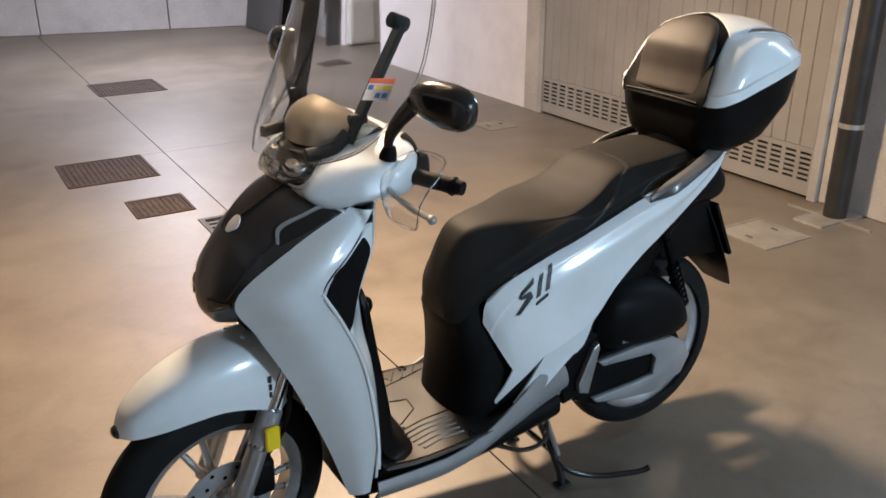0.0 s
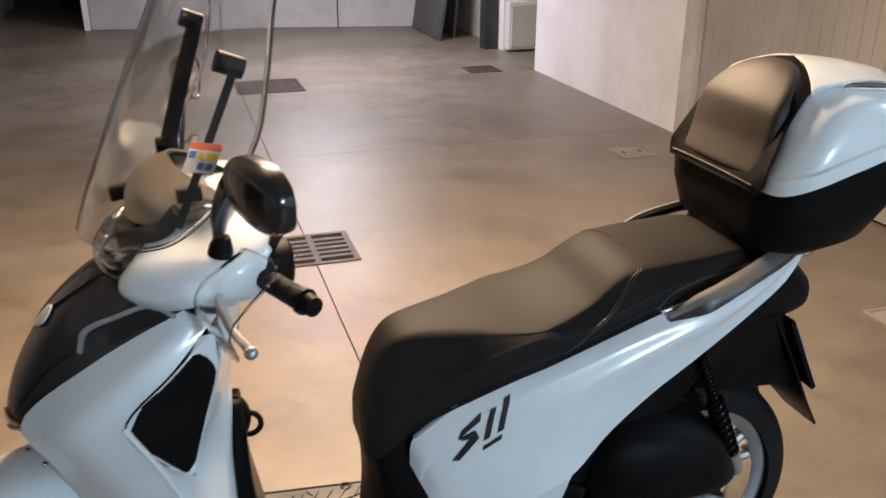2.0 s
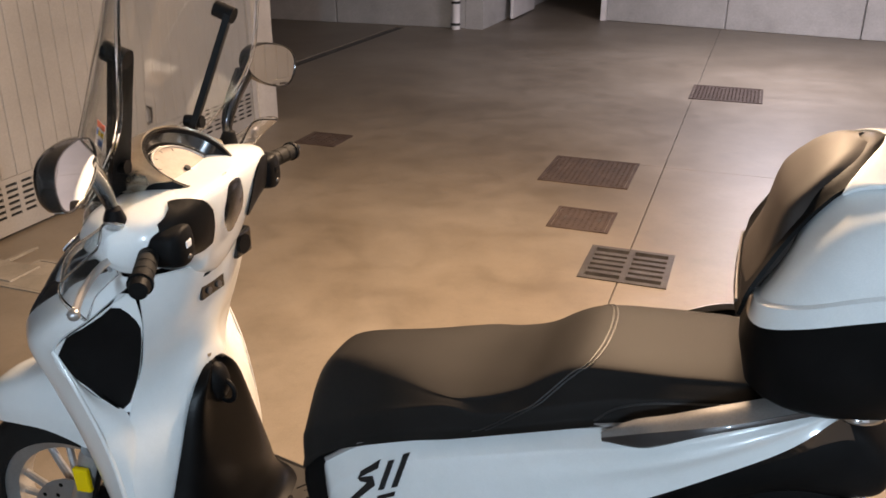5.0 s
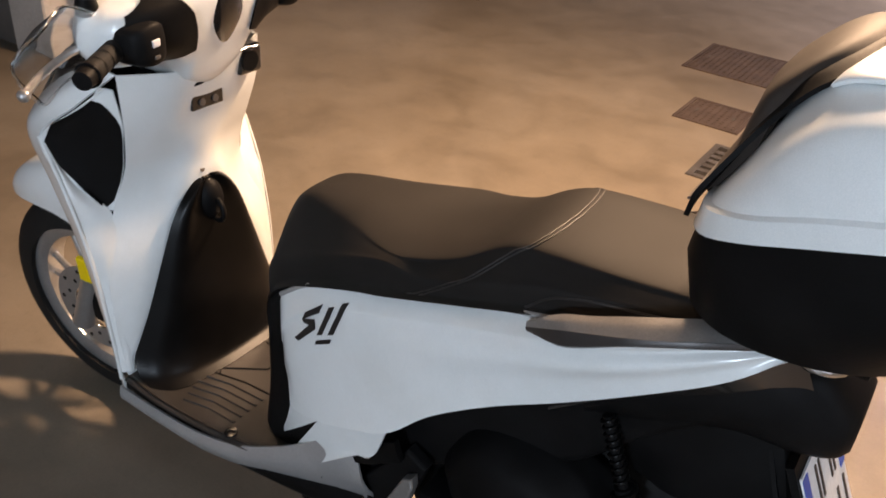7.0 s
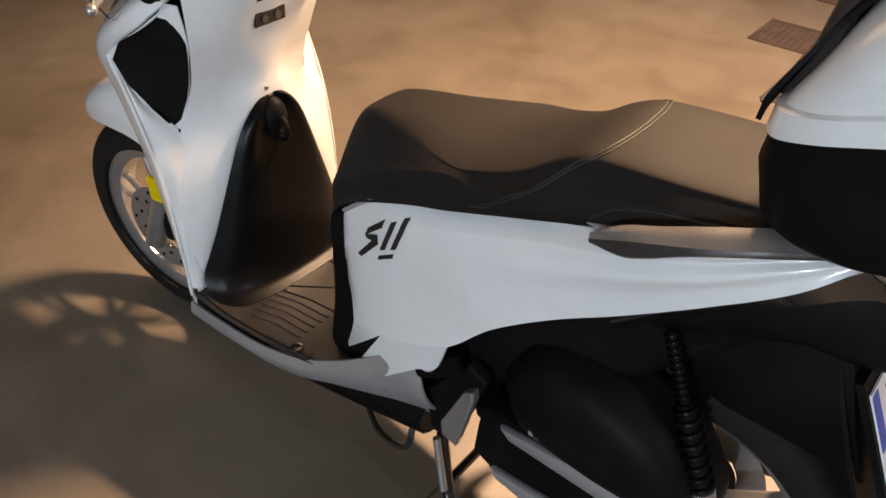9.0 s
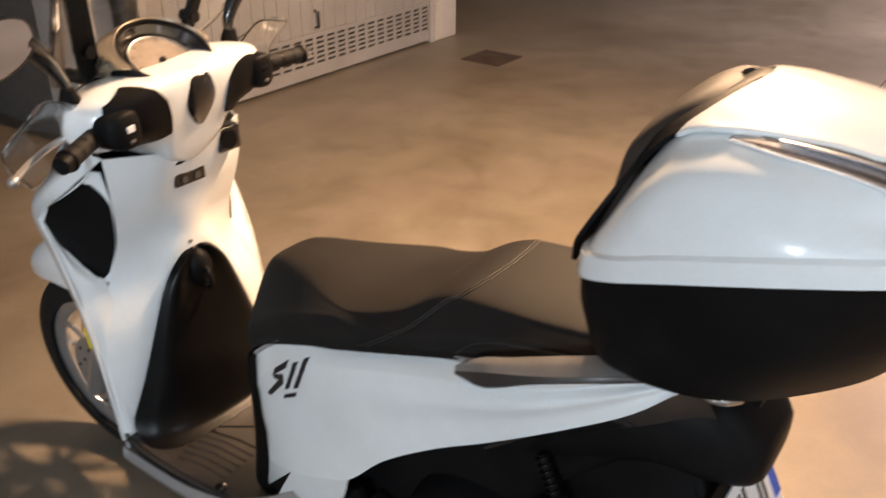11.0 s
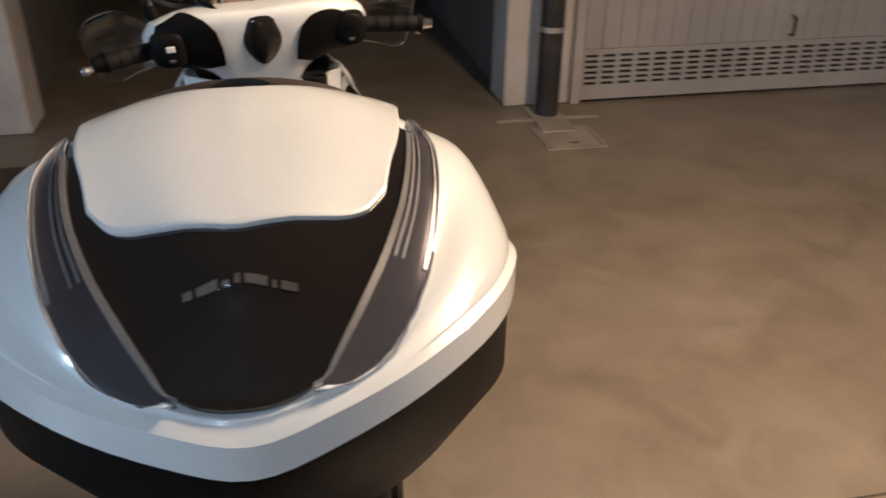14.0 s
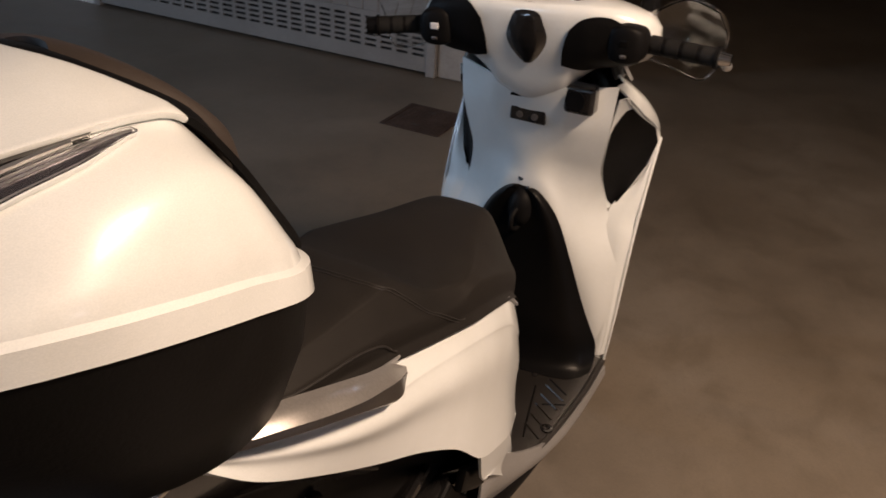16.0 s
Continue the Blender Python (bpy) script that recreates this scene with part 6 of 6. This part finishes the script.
def decal(name, a0, a1, b0, b1, h, mat, label="", parent=None):
    bm = bmesh.new()
    vs = [bm.verts.new(c0 + ux * a + uz * b + un * q) for q in (h, h + 0.0006) for a, b in ((a0, b0), (a1, b0), (a1, b1), (a0, b1))]
    for f in ((0, 1, 2, 3), (4, 5, 6, 7), (0, 1, 5, 4), (1, 2, 6, 5), (2, 3, 7, 6), (3, 0, 4, 7)):
        bm.faces.new([vs[k] for k in f])
    return part(name, bm, mat, parent or sc, label)


stick = decal("warning_sticker", -0.026, 0.026, -0.024, 0.024, 0.010, M_STICK, "white sticker with red band and blue signs")
decal("red_band", -0.026, 0.026, 0.013, 0.024, 0.0108, M_STRED, "red band", stick)
for a, b in ((-0.018, 0.004), (0.002, -0.013), (0.016, -0.013)):
    decal("blue_sign", a - 0.0055, a + 0.0055, b - 0.0055, b + 0.0055, 0.0108, M_STBLUE, "blue sign", stick)
for a, b in ((-0.004, 0.004), (0.010, 0.004), (0.020, 0.004)):
    decal("yellow_sign", a - 0.0045, a + 0.0045, b - 0.0045, b + 0.0045, 0.0108, M_REFLECT, "yellow sign", stick)

# ---- engine and running gear ----
part("air_box", smooth_loft([closed_ring([(x, y0, z0), (x, y0, z1), (x, y1, z1 - 0.025), (x, y1, z0 + 0.025)], 28) for x, y0, y1, z0, z1 in ((0.275, 0.04, 0.12, 0.44, 0.56), (0.22, 0.04, 0.155, 0.415, 0.60), (0.10, 0.04, 0.168, 0.405, 0.605), (-0.01, 0.04, 0.164, 0.40, 0.57), (-0.068, 0.04, 0.142, 0.40, 0.505), (-0.098, 0.05, 0.105, 0.41, 0.455))], 24), M_BLACK, sc, "black air-filter box", True, 60)
for k in range(6):
    x = 0.195 - k * 0.013
    part("case_bar", block(x - 0.0045, x + 0.0045, 0.1665, 0.1685, 0.448 - k * 0.001, 0.458 - k * 0.001), M_SILVER, sc, "small pale bar")
part("crank_case", prism([(0.32, 0.40), (0.05, 0.42), (-0.06, 0.40), (-0.10, 0.33), (-0.08, 0.26), (0.05, 0.222), (0.25, 0.235), (0.33, 0.28)], 0.045, 0.132, 0.012), M_BLACK, sc, "black transmission case", True, 40)
part("crank_cover", prism([(0.268, 0.398), (0.12, 0.408), (-0.02, 0.402), (-0.082, 0.368), (-0.105, 0.318), (-0.075, 0.262), (0.03, 0.226), (0.16, 0.240), (0.262, 0.262), (0.278, 0.280), (0.12, 0.284), (0.045, 0.290), (0.040, 0.345), (0.060, 0.366), (0.245, 0.378)], 0.130, 0.150, 0.007), M_SILVER, sc, "silver-grey transmission cover", True, 30)
muffler = part("muffler", smooth_loft([closed_ring([(x, -0.175 + r * math.cos(a), z + r * 1.15 * math.sin(a)) for a in (2 * math.pi * i / 12 for i in range(12))], 28) for x, z, r in ((0.150, 0.290, 0.020), (0.120, 0.300, 0.045), (0.060, 0.318, 0.056), (-0.120, 0.360, 0.060), (-0.300, 0.402, 0.058), (-0.345, 0.412, 0.048), (-0.352, 0.414, 0.030))], 26), M_BLACK, sc, "black exhaust muffler", True, 50)
part("heat_shield", sheet([[(0.05, -0.175 - 0.064 * math.sin(a), 0.320 + 0.070 * math.cos(a)) for a in (0.2, 0.8, 1.4, 2.0)], [(-0.11, -0.175 - 0.068 * math.sin(a), 0.358 + 0.074 * math.cos(a)) for a in (0.1, 0.8, 1.4, 2.1)], [(-0.26, -0.175 - 0.066 * math.sin(a), 0.394 + 0.072 * math.cos(a)) for a in (0.2, 0.8, 1.4, 2.0)]], 16, 12, 0.003), M_SATIN, muffler, "", True, 50)
part("exhaust_pipe", tube([(0.34, -0.06, 0.25), (0.30, -0.14, 0.235), (0.22, -0.172, 0.26), (0.135, -0.175, 0.293)], 0.017, 20, 12), M_ALLOY, muffler, "dull metal exhaust pipe", True)
part("engine_block", block(0.02, 0.40, -0.13, 0.045, 0.24, 0.46, 0.03, 3), M_BLACK, sc, "dark engine block", True)
for s, _ in SIDES:
    part("passenger_peg", prism([(0.330, 0.335), (0.300, 0.466), (0.303, 0.488), (0.322, 0.476), (0.366, 0.375), (0.362, 0.346)], *sorted((s * 0.165, s * 0.186)), 0.004), M_ALLOY if s > 0 else M_BLACK, sc, "folded passenger foot peg")
    part("peg_mount", prism([(0.42, 0.40), (0.33, 0.52), (0.29, 0.50), (0.35, 0.32), (0.40, 0.31)], *sorted((s * 0.135, s * 0.164)), 0.006), M_BLACK, sc, "black peg bracket")
    a, b = Vector((0.030, s * 0.118, 0.742)), Vector((-0.098, s * 0.122, 0.435))
    shock = part("shock_absorber", rod(a, b, 0.008, seg=14), M_BLACK, sc, "black rear shock absorber", True)
    q = (b - a).to_track_quat("Z", "Y").to_matrix()
    for f0, f1, turns, rad, wire in ((0.0, 0.34, 10, 0.0105, 0.0022), (0.36, 0.84, 8, 0.0175, 0.0042)):
        hel = []
        for i in range(turns * 12 + 1):
            f = i / (turns * 12)
            an = f * turns * 2 * math.pi
            hel.append(a.lerp(b, f0 + (f1 - f0) * f) + q @ Vector((rad * math.cos(an), rad * math.sin(an), 0)))
        part("spring", tube(hel, wire, len(hel) * 2, 6), M_SATIN, shock, "black coil spring", True)
    part("damper", rod(a.lerp(b, 0.36), a.lerp(b, 0.82), 0.014, seg=16), M_BLACK, shock, "", True)
    part("shock_eye", rod(a.lerp(b, 0.83), b, 0.019, 0.016, 16), M_ALLOY, shock, "silver shock eye", True)
    part("peg_bracket", prism([(0.510, 0.372), (0.447, 0.474), (0.40, 0.512), (0.345, 0.542), (0.330, 0.505), (0.39, 0.462), (0.44, 0.435), (0.50, 0.355)], *sorted((s * 0.166, s * 0.182)), 0.004), M_SATIN, sc, "dark peg bracket", True, 40)
part("engine_cover", prism([(0.44, 0.30), (0.44, 0.46), (0.34, 0.52), (0.16, 0.50), (0.04, 0.42), (0.06, 0.28), (0.25, 0.24)], -0.155, -0.10, 0.012), M_GLOSS, sc, "black right engine cover", True, 40)
for x, z in ((0.40, 0.44), (0.30, 0.49), (0.14, 0.46), (0.09, 0.33), (0.22, 0.29), (0.38, 0.31)):
    part("cover_bolt", rod((x, -0.153, z), (x, -0.161, z), 0.007, seg=8), M_ALLOY, sc, "small bright bolt")
part("hose", tube([(0.30, -0.13, 0.56), (0.20, -0.155, 0.60), (0.10, -0.15, 0.56), (0.06, -0.13, 0.48)], 0.009, 20, 8), M_GLOSS, sc, "black rubber hose", True)
part("rear_hub_arm", prism([(0.05, 0.30), (0.05, 0.38), (-0.04, 0.42), (-0.09, 0.41), (-0.07, 0.33), (-0.03, 0.29)], 0.06, 0.11, 0.008), M_ALLOY, sc, "cast rear arm", True)
part("hugger", sheet([[(0.26, 0.075, 0.60), (0.19, 0.08, 0.628), (0.11, 0.08, 0.642), (0.03, 0.075, 0.648)], [(0.265, 0, 0.625), (0.19, 0, 0.655), (0.11, 0, 0.668), (0.03, 0, 0.672)], [(0.26, -0.075, 0.60), (0.19, -0.08, 0.628), (0.11, -0.08, 0.642), (0.03, -0.075, 0.648)]], 16, 10, 0.005), M_BLACK, sc, "black inner rear mudguard", True)

# stands
stand = part("centre_stand", tube([(0.43, 0.09, 0.235), (0.40, 0.11, 0.15), (0.372, 0.128, 0.06), (0.362, 0.132, 0.008)], 0.012, 16, 10), M_GLOSS, sc, "black steel centre stand", True)
part("stand_leg", tube([(0.43, -0.09, 0.235), (0.40, -0.11, 0.15), (0.372, -0.128, 0.06), (0.362, -0.132, 0.008)], 0.012, 16, 10), M_GLOSS, stand, "", True)
part("stand_cross", rod((0.39, -0.115, 0.12), (0.39, 0.115, 0.12), 0.010, seg=12), M_GLOSS, stand, "", True)
part("stand_pedal", tube([(0.382, 0.125, 0.10), (0.345, 0.150, 0.055), (0.27, 0.185, 0.032), (0.19, 0.222, 0.034), (0.145, 0.242, 0.040), (0.128, 0.252, 0.052)], 0.009, 26, 10), M_GLOSS, stand, "long foot pedal", True)
for s, _ in SIDES:
    part("stand_foot", block(0.335, 0.385, s * 0.132 - 0.018, s * 0.132 + 0.018, 0.0, 0.009, 0.003, 1), M_GLOSS, stand)
part("side_stand", tube([(0.60, 0.125, 0.225), (0.53, 0.160, 0.205), (0.46, 0.165, 0.220), (0.452, 0.150, 0.29)], 0.007, 20, 8), M_GLOSS, sc, "folded black side stand", True)
part("stand_spring", rod((0.42, 0.12, 0.235), (0.385, 0.135, 0.12), 0.008, seg=10), M_ALLOY, sc, "stand spring", True)
